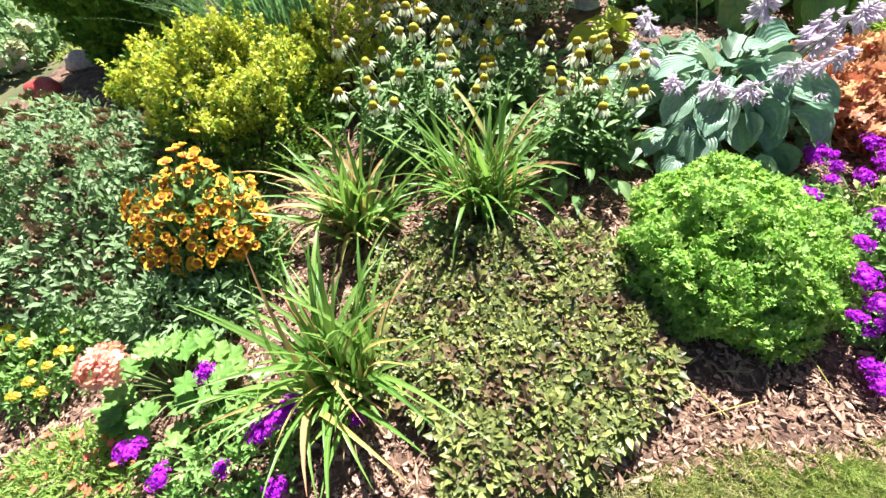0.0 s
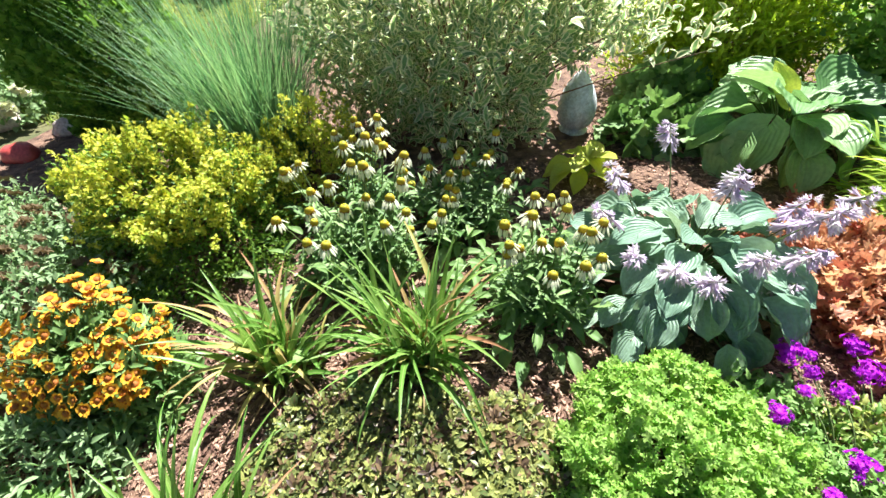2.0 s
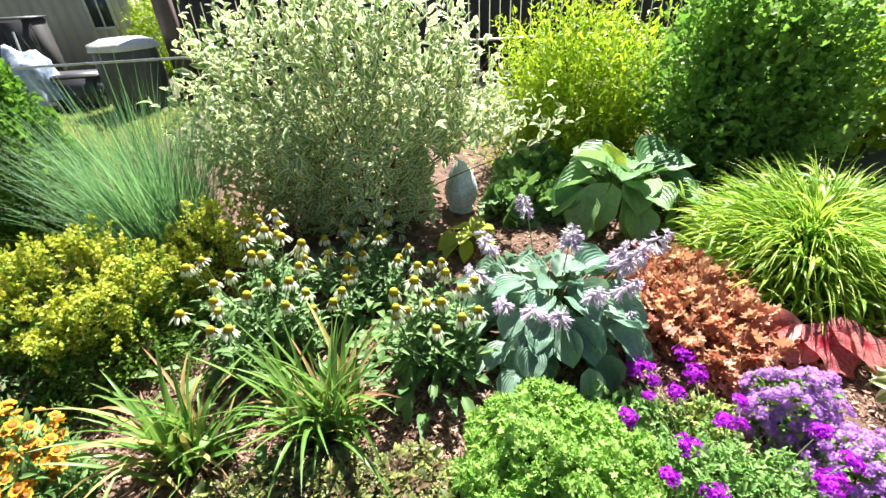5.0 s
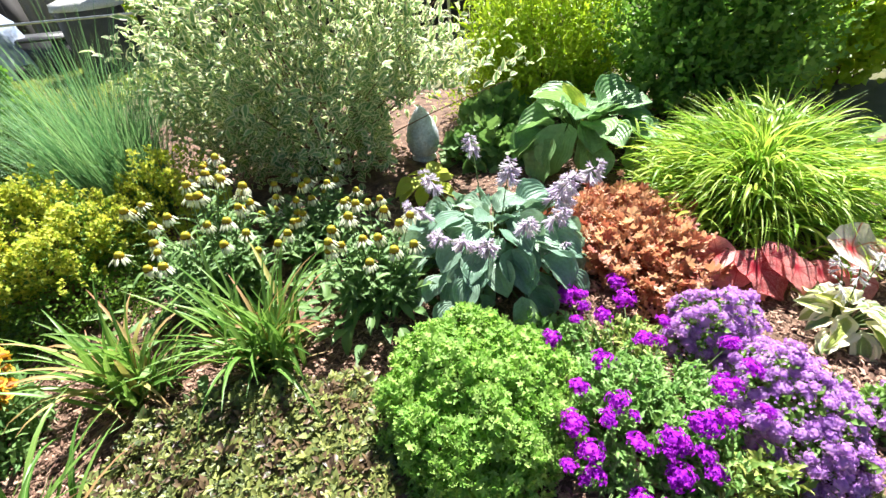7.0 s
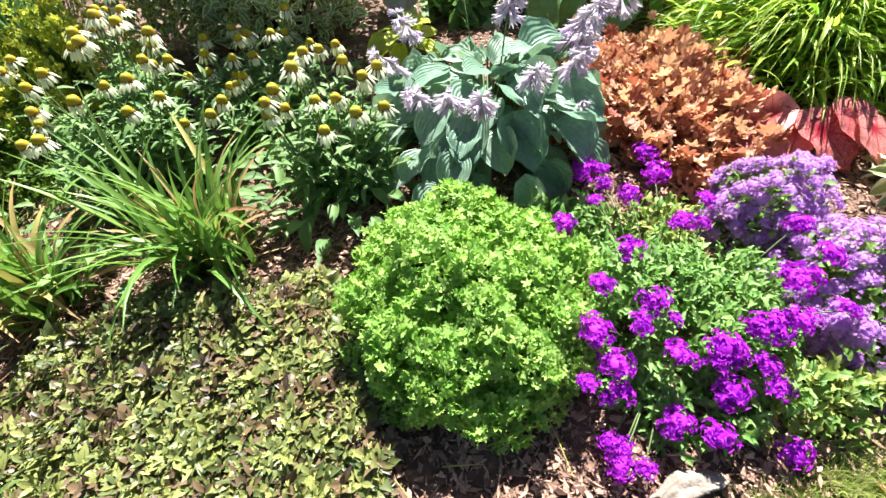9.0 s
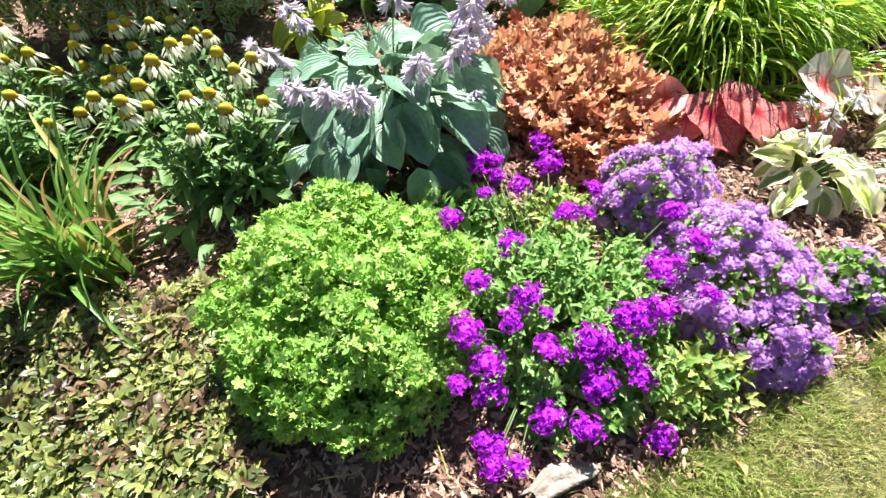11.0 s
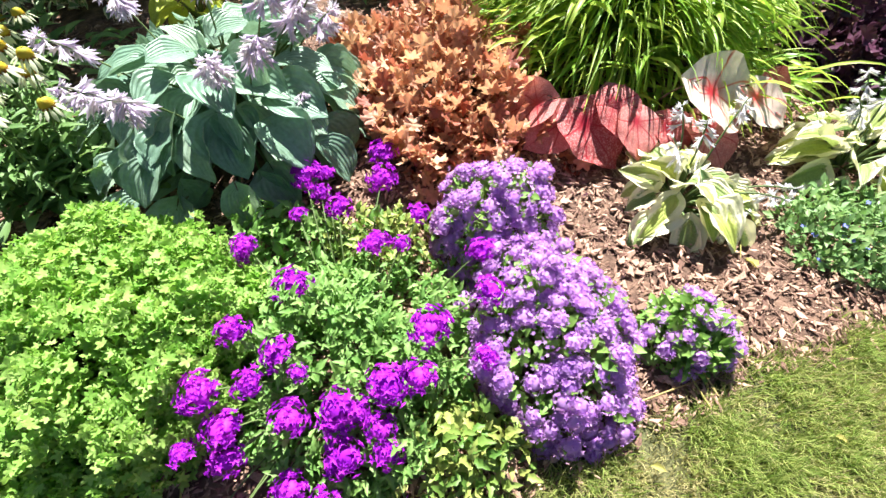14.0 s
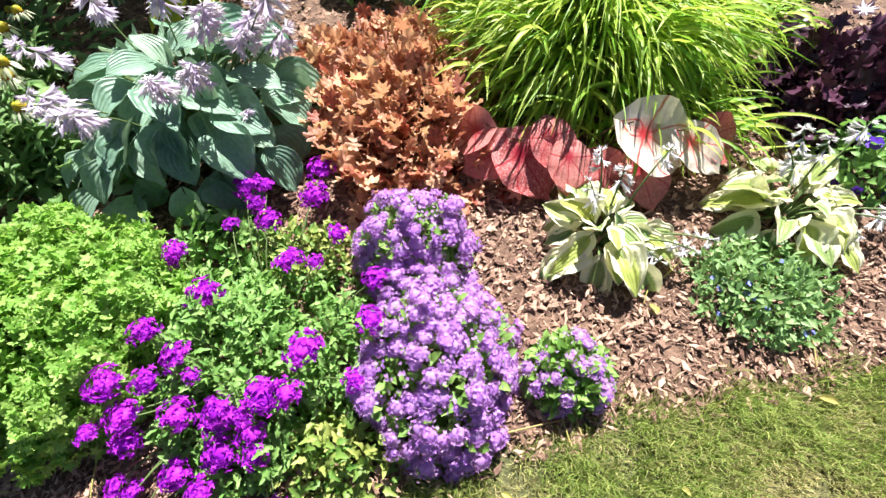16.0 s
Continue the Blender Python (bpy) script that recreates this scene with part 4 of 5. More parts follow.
spikes = [((0, 0, 0.1), (x - 1.05, y - 1.90, z + 0.03)) for x, y, z in ((0.937, 1.464, 0.5), (0.835, 1.544, 0.483), (1.16, 1.59, 0.5), (1.31, 1.585, 0.54), (1.357, 1.661, 0.3), (1.38, 1.68, 0.65), (1.15, 1.94, 0.63), (0.73, 2.2, 0.49), (0.63, 1.88, 0.48), (1.44, 1.92, 0.52), (1.55, 1.82, 0.62), (1.03, 2.445, 0.57), (1.5, 1.96, 0.4), (1.42, 1.84, 0.5), (0.72, 1.66, 0.44))]
hosta_scapes(h, spikes, P_HOSTA, 102, 34, 0.058, 0.1)

VERB_R = [(1.15, 0.92, 0.25, 1.0), (1.60, 0.81, 0.30, 1.25), (1.31, 0.53, 0.12, 1.1), (1.49, 0.48, 0.075, 1.15), (1.64, 1.22, 0.18, 0.8)]
rv = np.random.default_rng(110)
for x, y, z in [(1.31, 1.47, 0.17), (1.29, 1.3, 0.18), (1.15, 1.2, 0.21), (1.41, 1.3, 0.18), (1.57, 1.51, 0.17), (1.55, 1.4, 0.17), (1.5, 1.13, 0.2), (1.29, 1.02, 0.24), (1.09, 0.79, 0.25), (1.2, 0.78, 0.26), (1.26, 0.84, 0.26), (1.27, 0.7, 0.22), (1.38, 0.7, 0.23), (1.46, 0.64, 0.21), (1.5, 0.71, 0.26), (1.56, 0.71, 0.27), (1.37, 0.61, 0.17), (1.12, 0.72, 0.2), (1.12, 0.66, 0.16), (1.24, 0.58, 0.12), (1.07, 0.57, 0.09), (1.08, 0.52, 0.07), (1.76, 0.88, 0.27), (1.77, 1.01, 0.25)]:
    VERB_R.append((x, y, z, rv.uniform(0.8, 1.35)))
    for k in range(1 if y < 0.73 else int(rv.integers(0, 2))):
        VERB_R.append((x + 0.055 * rv.standard_normal(), y + 0.045 * rv.standard_normal(), max(0.05, z - 0.03 * rv.random()), rv.uniform(0.5, 1.05)))
verbena((1.38, 0.86), (0.34, 0.33, 0.24), VERB_R, "spreading verbena with vivid violet flower heads", 111, 6000)
floss_flower((1.91, 0.83), (0.22, 0.28, 0.28), 290, 1500, "wide lilac floss-flower mound spilling towards the lawn", 121)
floss_flower((1.87, 1.21), (0.20, 0.18, 0.28), 190, 1000, "taller lilac floss-flower mound beside the coral bells", 122)
floss_flower((2.28, 0.75), (0.13, 0.12, 0.15), 26, 900, "small floss-flower plant with few lilac heads", 123, 0.1)
mound("yellowing_annual", (1.64, 0.60), (0.16, 0.12, 0.17), 430, toothed(6, 0.6), 0.036, L_YEL, "low annual with yellowing pointed leaves", "annual plant", 131, 0.5, 0.5, 0.6, 0.6, 0.2, 14)
mound("leafy_annual", (1.20, 1.30), (0.20, 0.15, 0.15), 420, toothed(6, 0.6), 0.045, L_VERB, "low broad-leaved green annual before the blue hosta", "annual plant", 133, 0.5, 0.5, 0.6, 0.6, 0.2, 12)
mound("yellowing_annual", (1.50, 1.24), (0.18, 0.12, 0.16), 420, toothed(6, 0.6), 0.034, L_YEL, "small yellow-green annual behind the verbena", "annual plant", 132, 0.5, 0.5, 0.6, 0.6, 0.2, 14)

# coral bells and forest grass
mound("coral_bells", (1.84, 1.94), (0.37, 0.53, 0.25), 1700, LOBE7, 0.072, L_HEU, "amber-orange coral bells with ruffled lobed leaves", "coral bells", 141, 0.9, 0.1, 0.4, 0.5, 0.3, 24, M_TWIG, spread=0.3)
mound("coral_bells", (3.55, 1.75), (0.26, 0.26, 0.28), 320, LOBE7, 0.085, L_HEUD, "almost black purple coral bells", "coral bells", 142, 0.6, 0.35, 0.45, 0.5, 0.25, 16, M_TWIG, spread=0.5)


def forest_grass():
    t = thing("forest_grass", (2.72, 2.20, 0), "golden-green forest grass arching in a fountain", "ornamental grass")
    r = np.random.default_rng(151)
    n = 2300
    a = r.uniform(0, 6.28, n)
    q = r.random(n)
    g = Geo()
    p = np.stack([0.14 * np.cos(a) * q, 0.14 * np.sin(a) * q, np.zeros(n)], 1)
    clump = np.array([noise.noise(Vector((math.cos(b) * 3, math.sin(b) * 3, 2 * c))) for b, c in zip(a, q)])
    blades(g, p, a + 0.5 * r.standard_normal(n), 0.46 + 0.42 * r.random(n), 0.08 + 0.55 * q + 0.7 * clump, 1.0 + 1.5 * r.random(n), 0.010 + 0.013 * r.random(n), 9, 1.1)
    n = 2200
    p, d = dome(n, 0.62, 0.6, 0.49, 0.0, 0.35, 0.35, -0.1, 152)
    blades(g, p, np.arctan2(d[:, 1], d[:, 0]) + 0.6 * r.standard_normal(n), 0.13 + 0.16 * r.random(n), 0.8 + 0.6 * r.random(n), 0.7 + 1.4 * r.random(n), 0.011 + 0.013 * r.random(n), 5, 1.2)
    part("blades", g, L_HAK, t, kind="stuff")


forest_grass()


def caladium():
    t = thing("caladium", (2.5, 1.52, 0), "caladium with pink red-veined heart-shaped leaves", "caladium")
    pink = hosta_meshes("caladium_leaf", L_CAL, 1.0, 3, 0.16, 0.3, 0.42, 0, 0.03, 0.65)
    white = hosta_meshes("caladium_leaf", L_CALW, 0.95, 3, 0.16, 0.3, 0.42, 0, 0.03, 0.65)
    rows = ((-0.26, 0.03, 0.17, -165, pink, 0.20), (-0.25, 0.03, 0.18, -60, pink, 0.24), (-0.34, 0.08, 0.21, 160, pink, 0.17), (-0.06, -0.03, 0.19, -100, pink, 0.17), (0.03, -0.06, 0.16, -60, pink, 0.15), (0.13, -0.04, 0.27, -25, white, 0.26), (0.31, -0.06, 0.23, -45, white, 0.19), (0.17, -0.08, 0.15, -75, pink, 0.19), (0.4, -0.04, 0.2, -15, pink, 0.17), (-0.12, 0.05, 0.22, -85, pink, 0.18))
    for i, (x, y, z, a, ms, s) in enumerate(rows):
        a = radians(a)
        part("leaf", ms[i % 3], L_CAL, t, "white leaf with red veins" if ms is white else "", aim((x, y, z - 0.02), (math.cos(a), math.sin(a), -0.35), (0.1 * math.cos(a), -0.55, 0.85), s))
        stalk(t, "leaf_stalk", arc((x * 0.4, 0.08, 0), (x, y, z), 0.02), 0.004, 0.003, M_TWIG)


caladium()
H_VAR = hosta_meshes("hosta_leaf", L_HOSTAV, 0.78, 4, 0.3, 0.4, 0.42, 0, 0.05, 0.62)
for i, (px, py) in enumerate(((2.50, 1.20), (3.14, 1.22))):
    h = hosta("variegated_hosta", (px, py), ((17, 0.15, 0.06, -0.35, 0.105), (14, 0.10, 0.10, 0.0, 0.105), (8, 0.05, 0.13, 0.45, 0.09)), H_VAR, L_HOSTAV, ("cream-edged green hosta on the mulch", "second cream-edged hosta beside the dark coral bells")[i], 161 + i, "variegated hostas", loose=0.52)
    hosta_scapes(h, [((0, 0, 0.05), q) for q in ((0.05, 0.10, 0.28), (0.22, 0.16, 0.27), (0.24, -0.14, 0.12), (-0.06, 0.08, 0.24), (-0.02, 0.15, 0.30), (0.14, -0.15, 0.09), (0.02, -0.19, 0.07), (0.32, -0.10, 0.10))], P_HOSTAW, 163 + i, 14, 0.04, 0.07)
t, p, d = mound("blue_daze", (2.95, 0.95), (0.21, 0.18, 0.13), 1500, SMALL, 0.03, L_EVO, "low grey-green plant with small blue flowers", "annual plant", 171, 0.5, 0.5, 0.6, 0.5, 0.2, 24)
star = Geo()
put(star, wheel(5, 0.5, 1, 0.1, 0.3, 2), np.zeros((1, 3)), (0, 1, 0), (0, 0, 1), 0.022)
star = star.mesh("blue_flower", P_BLUE)
for i in range(0, 1500, 60):
    part("flower", star, P_BLUE, t, "", Matrix.Translation(p[i] * 1.06) @ pose(0, 0, 0, 12 * math.sin(i), 10 * math.cos(i), i))
t, p, d = mound("petunia", (3.46, 1.36), (0.17, 0.16, 0.2), 420, OVAL, 0.04, L_VERB, "blue-violet petunia beside the variegated hosta", "petunia", 175, 0.5, 0.5, 0.6, 0.5, 0.2, 14)
star = Geo()
put(star, wheel(5, 0.5, 2, 0.25, 0.15, 2), np.zeros((1, 3)), (0, 1, 0), (0, 0, 1), 0.05)
star = star.mesh("petunia_flower", P_PET)
for i in range(0, 420, 16):
    part("flower", star, P_PET, t, "", Matrix.Translation(p[i] * 1.06) @ Vector((0, 0, 1)).rotation_difference(Vector(d[i])).to_matrix().to_4x4())


def driftwood():
    """A gnarled stump of wood: a twisted, furrowed body with two splinters torn from its end."""
    r = np.random.default_rng(5)
    v, n, sides = [], 16, 22
    for i in range(n):
        s = i / (n - 1)
        rad = 0.03 * math.sin(math.pi * (0.12 + 0.8 * s)) ** 0.6 * (1.15 - 0.35 * s)
        for j in range(sides):
            a = 2 * math.pi * j / sides + 0.9 * s
            k = rad * (1 + 0.22 * math.cos(5 * a) + 0.3 * noise.noise(Vector((3 * math.cos(a), 3 * math.sin(a), 5 * s))))
            v.append((-0.085 + 0.17 * s, k * math.cos(a) + 0.012 * math.sin(4 * s), 0.028 + 0.8 * k * math.sin(a)))
    f = [(i * sides + j, i * sides + (j + 1) % sides, (i + 1) * sides + (j + 1) % sides, (i + 1) * sides + j) for i in range(n - 1) for j in range(sides)]
    g = Geo().add(v, f, [(0.5, 0.5)] * len(v))
    for o in (-0.012, 0.014):
        tube(g, arc((-0.05, o, 0.03), (-0.115, o * 1.8, 0.018), 0.006, 6), 0.012, 0.003, 7)
    ob = new("driftwood", g.mesh("driftwood", M_DRIFT))
    ob.matrix_basis = pose(1.24, 0.45, 0.0, 0, 0, 12)
    tagged(ob, "short gnarled piece of weathered pale driftwood on mulch", "driftwood")


driftwood()

def litter():
    """Dead stalks and fallen leaves on the mulch and the lawn's edge."""
    r = np.random.default_rng(301)
    for i in range(22):
        x, y = r.uniform(-1.2, 3.2), r.uniform(0.35, 1.3)
        y = max(y, lawn_edge(x) + 0.06)
        a, n = r.uniform(0, 6.28), r.uniform(0.05, 0.12)
        e = np.array([math.cos(a), math.sin(a), 0]) * n
        ob = new("dead_stalk", tube(Geo(), [-e, np.array([0, 0, 0.006]), e], 0.0028, 0.0014, 5).mesh("dead_stalk", L_DAYDRY))
        ob.matrix_basis = Matrix.Translation((x, y, 0.026))
        tagged(ob, "pale dead plant stalk lying on the mulch", "stalk", "dead stalks on the mulch")
    g = Geo()
    g.add(*leaf(5, 4, 0.5, 0.45, 0.5, 0.15, 0, 0.05))
    dry = g.mesh("fallen_leaf", L_DAYDRY)
    for x, y, z in ((2.15, 1.52, 0.03), (1.66, 0.36, 0.03), (2.05, 0.47, 0.03), (2.5, 0.44, 0.03), (0.62, 1.32, 0.03), (-0.3, 1.2, 0.03), (2.6, 0.9, 0.025), (2.95, 0.62, 0.025)):
        ob = new("fallen_leaf", dry)
        ob.matrix_basis = pose(x, y, z, r.uniform(-20, 20), r.uniform(-25, 25), r.uniform(0, 360)) @ Matrix.Scale(r.uniform(0.03, 0.055), 4)
        tagged(ob, "dry curled tan leaf on the ground", "leaf", "fallen leaves")


litter()

# ---- plants at the near end ----
t, p, d = mound("bushy_perennial", (-2.05, 1.50), (0.66, 0.80, 0.56), 15000, leaf(2, 2, 0.42, 0.4, 0.25, 0.3, 0, 0.02), 0.040, L_SED, "broad grey-green perennial full of spent brown flower heads", "perennial", 181, 0.5, 0.5, 0.6, 0.5, 0.2, 40)
spent = Geo()
put(spent, wheel(8, 0.5, 1, 0.7, 0.4, 6), np.zeros((3, 3)), np.array([[0, 1, 0], [1, 0, 0], [1, 1, 0]]), np.array([[0, 0, 1], [0, 0.3, 1], [0.3, 0, 1]]), 0.05)
spent = spent.mesh("spent_head", P_SEED)
q, e = dome(330, 0.63, 0.76, 0.57, 0, 0.05, 0.2, 0.3, 181)
for i in range(len(q)):
    part("spent_flower", spent, P_SEED, t, "", Matrix.Translation(q[i]) @ Vector((0, 0, 1)).rotation_difference(Vector(e[i])).to_matrix().to_4x4())


def geranium():
    t = thing("geranium", (-1.22, 0.60, 0), "geranium with one salmon-pink flower head and scalloped leaves", "geranium")
    r = np.random.default_rng(191)
    me = []
    for i in range(3):
        g = Geo()
        g.add(*lobed(36, 7, 0.14, cup=0.3, seed=20 + i, power=2.0))
        me.append(g.mesh("geranium_leaf", L_GER))
    for i in range(52):
        a, q = r.uniform(0, 6.28), math.sqrt(r.random())
        p = (0.19 * q * math.cos(a), 0.17 * q * math.sin(a), 0.22 - 0.12 * q + 0.03 * r.standard_normal())
        part("leaf", me[i % 3], L_GER, t, "", aim(p, (math.cos(a), math.sin(a), 0.1), (0.4 * math.cos(a), 0.4 * math.sin(a), 1), 0.065 + 0.035 * r.random()))
        stalk(t, "leaf_stalk", arc((0.02 * math.cos(a), 0.02 * math.sin(a), 0), p, 0.02), 0.004, 0.002, M_STEM)
    head = cluster_mesh("geranium_head", wheel(5, 0.5, 2, 0.35, 0.34, 4), 44, 0.07, 0.055, P_GER, 192, 0.8, 0.45, 0.5)
    part("flower_head", head, P_GER, t, "salmon-pink round flower head", pose(-0.06, -0.04, 0.33))
    stalk(t, "flower_stalk", arc((0, 0, 0), (-0.06, -0.04, 0.32), 0), 0.004, 0.003, M_STEM)


geranium()
verbena((-0.97, 0.36), (0.26, 0.20, 0.17), [(-0.996, 0.559, 0.264, 0.85), (-1.17, 0.34, 0.22, 1.1), (-1.06, 0.27, 0.2, 1.1), (-0.88, 0.29, 0.2, 0.75), (-0.77, 0.38, 0.24, 1.1), (-0.73, 0.42, 0.25, 1.1), (-0.69, 0.45, 0.25, 0.9), (-0.72, 0.24, 0.17, 1.1), (-0.52, 0.44, 0.14, 0.6)], "young verbena with a few violet heads", 201, 1100)
t, p, d = mound("marigold", (-1.82, 0.72), (0.24, 0.2, 0.22), 800, LANCE, 0.045, L_VERB, "lemon-yellow marigolds with fading heads", "marigold", 211, 0.5, 0.6, 0.6, 0.5, 0.15, 20)
mh = cluster_mesh("marigold_head", wheel(6, 0.5, 1, 0.3, 0.3, 3), 40, 0.024, 0.016, P_MARI, 212, 0.7)
q, e = dome(22, 0.25, 0.21, 0.25, 0, 0.08, 0.1, 0.3, 213)
for i in range(len(q)):
    part("flower_head", mh, P_MARI, t, "", Matrix.Translation(q[i]) @ Matrix.Scale(0.72 + 0.22 * math.sin(i), 4))
t, p, d = mound("moss_rose", (-1.50, 0.30), (0.26, 0.18, 0.13), 2400, leaf(2, 2, 0.2, 0.5, 0.2, 0.1), 0.035, L_FINE, "fine-leaved yellow-green plant with tiny coral flowers", "annual plant", 221, 0.5, 0.6, 0.6, 0.5, 0.15, 20)
star = Geo()
put(star, wheel(5, 0.5, 1, 0.2, 0.3, 2), np.zeros((1, 3)), (0, 1, 0), (0, 0, 1), 0.032)
star = star.mesh("coral_flower", P_CORAL)
for i in range(0, 2400, 55):
    part("flower", star, P_CORAL, t, "", Matrix.Translation(p[i] * np.array([1.05, 1.05, 1.0]) + np.array([0, 0, 0.018])) @ pose(0, 0, 0, 15 * math.sin(i), 15 * math.cos(i), i))
mound("chartreuse_annual", (-1.62, 1.80), (0.15, 0.14, 0.17), 500, SMALL, 0.03, L_FINE, "small bright chartreuse plant before the barberry", "annual plant", 225)
mound("seedling", (-1.33, 0.92), (0.28, 0.17, 0.25), 1300, LANCE, 0.05, L_SED, "low grey-green seedlings on the mulch", "seedling", 226)

# ---- shrubs behind ----
t, p, d = mound("golden_barberry", (-1.42, 2.12), (0.58, 0.46, 0.66), 23000, OBOV, 0.023, L_BARB, "golden barberry shrub with small yellow-green leaves", "barberry", 231, 0.4, 0.5, 0.7, 0.3, 0.3, 50, M_TWIG, face=0.8, low=0.52, tufts=170, gather=0.3)
# inner and lower green leaves; the bush's shade is in their dark colour
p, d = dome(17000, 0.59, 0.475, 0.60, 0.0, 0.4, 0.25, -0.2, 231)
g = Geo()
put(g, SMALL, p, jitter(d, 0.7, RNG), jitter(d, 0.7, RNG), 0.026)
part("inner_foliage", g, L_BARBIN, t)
rb = np.random.default_rng(235)
q, e = dome(110, 0.54, 0.43, 0.60, 0.0, 0.1, 0.3, 0.35, 231)
g = Geo()
for a, c in zip(q, e):
    way = unit(c * 0.5 + np.array([0, 0, 0.9]) + 0.2 * rb.standard_normal(3))
    s = rb.random((26, 1)) * rb.uniform(0.08, 0.15)
    put(g, OBOV, a + way * s, jitter(way * 0.5 + 0.8 * rb.standard_normal((26, 3)), 0.3, rb), jitter(np.tile(way, (26, 1)), 0.6, rb), 0.020 + 0.008 * rb.random(26))
part("young_growth", g, L_BARB, t, "bright yellow young shoots", kind="stuff")
mound("golden_barberry", (-0.88, 2.66), (0.40, 0.32, 0.62), 10000, OBOV, 0.023, L_BARB, "younger golden barberry behind the coneflowers", "barberry", 233, 0.4, 0.7, 0.55, 0.4, 0.22, 24, M_TWIG, tufts=80, gather=0.35)


def switch_grass():
    t = thing("switch_grass", (-1.30, 2.92, 0), "tall blue-green switch grass held by a wire ring", "ornamental grass")
    r = np.random.default_rng(241)
    n = 1700
    a, q = r.uniform(0, 6.28, n), np.sqrt(r.random(n))
    p = np.stack([0.27 * q * np.cos(a), 0.22 * q * np.sin(a), np.zeros(n)], 1)
    g = Geo()
    blades(g, p, a + 1.6 * r.standard_normal(n), 0.5 + 0.85 * r.random(n), 0.04 + 0.5 * r.random(n) ** 1.4, 0.1 + 1.1 * r.random(n) ** 2, 0.004 + 0.004 * r.random(n), 7, 0.8)
    n = 1100
    a, q = r.uniform(0, 6.28, n), np.sqrt(r.random(n))
    p = np.stack([0.26 * q * np.cos(a), 0.22 * q * np.sin(a), np.zeros(n)], 1)
    blades(g, p, r.uniform(0, 6.28, n), 0.45 + 0.5 * r.random(n), 0.02 + 0.25 * r.random(n), 0.1 + 1.4 * r.random(n) ** 2, 0.004 + 0.005 * r.random(n), 6, 0.9)
    n = 90
    a = r.uniform(0, 6.28, n)
    p = np.stack([0.1 * np.cos(a), 0.1 * np.sin(a), np.zeros(n)], 1)
    blades(g, p, a, 1.1 + 0.5 * r.random(n), 0.05 + 0.4 * r.random(n), 0.1 + 0.5 * r.random(n), 0.008 + 0.003 * r.random(n), 8, 0.4)
    part("blades", g, L_GRASS, t, kind="stuff")
    g = Geo()
    ang = np.linspace(0, 6.283, 33)
    tube(g, np.stack([0.27 * np.cos(ang), 0.25 * np.sin(ang), np.full(33, 0.42)], 1), 0.003, 0.003, 5)
    part("wire_ring", g, M_WIRE, t, "dark wire ring")
    for a in (0.3, 2.4, 4.5):
        g = Geo()
        tube(g, [(0.27 * math.cos(a), 0.25 * math.sin(a), z) for z in (0, 0.2, 0.45)], 0.003, 0.003, 5)
        part("wire_leg", g, M_WIRE, t)


switch_grass()


def cedar():
    t = thing("cedar", (-2.66, 3.55, 0), "young upright green cedar with feathery sprays", "conifer")
    r = np.random.default_rng(251)
    n = 26000
    h = 1.95 * (1 - np.sqrt(r.random(n)) * 0.99)
    h = np.clip(h, 0.02, 1.95)
    a = r.uniform(0, 6.28, n)
    prof = 0.56 * np.clip(1.05 - (h / 1.95) ** 1.6, 0.05, 1) * np.minimum(1, 0.6 + 0.5 * h)
    lump = np.array([1 + 0.3 * noise.noise(Vector((math.cos(b) * 2, math.sin(b) * 2, c * 4))) + 0.25 * noise.noise(Vector((math.cos(b) * 6, math.sin(b) * 6, c * 7))) for b, c in zip(a, h)])
    rad = prof * lump * (1 - 0.3 * r.random(n) ** 1.5)
    p = np.stack([rad * np.cos(a), rad * np.sin(a), h], 1)
    y = unit(np.stack([np.cos(a) * 0.6, np.sin(a) * 0.6, np.full(n, 0.8)], 1) + 0.35 * r.standard_normal((n, 3)))
    g = Geo()
    put(g, lobed(9, 4, 0.75, cup=0.3, seed=9), p, y, r.standard_normal((n, 3)), 0.06 * (0.5 + 1.0 * r.random(n)))
    part("crown", g, L_CEDAR, t)
    g = Geo()
    tube(g, [(0, 0, 0), (0.02, 0, 0.9), (0, 0.01, 1.8)], 0.045, 0.008, 8)
    part("trunk", g, M_TWIG, t)


cedar()


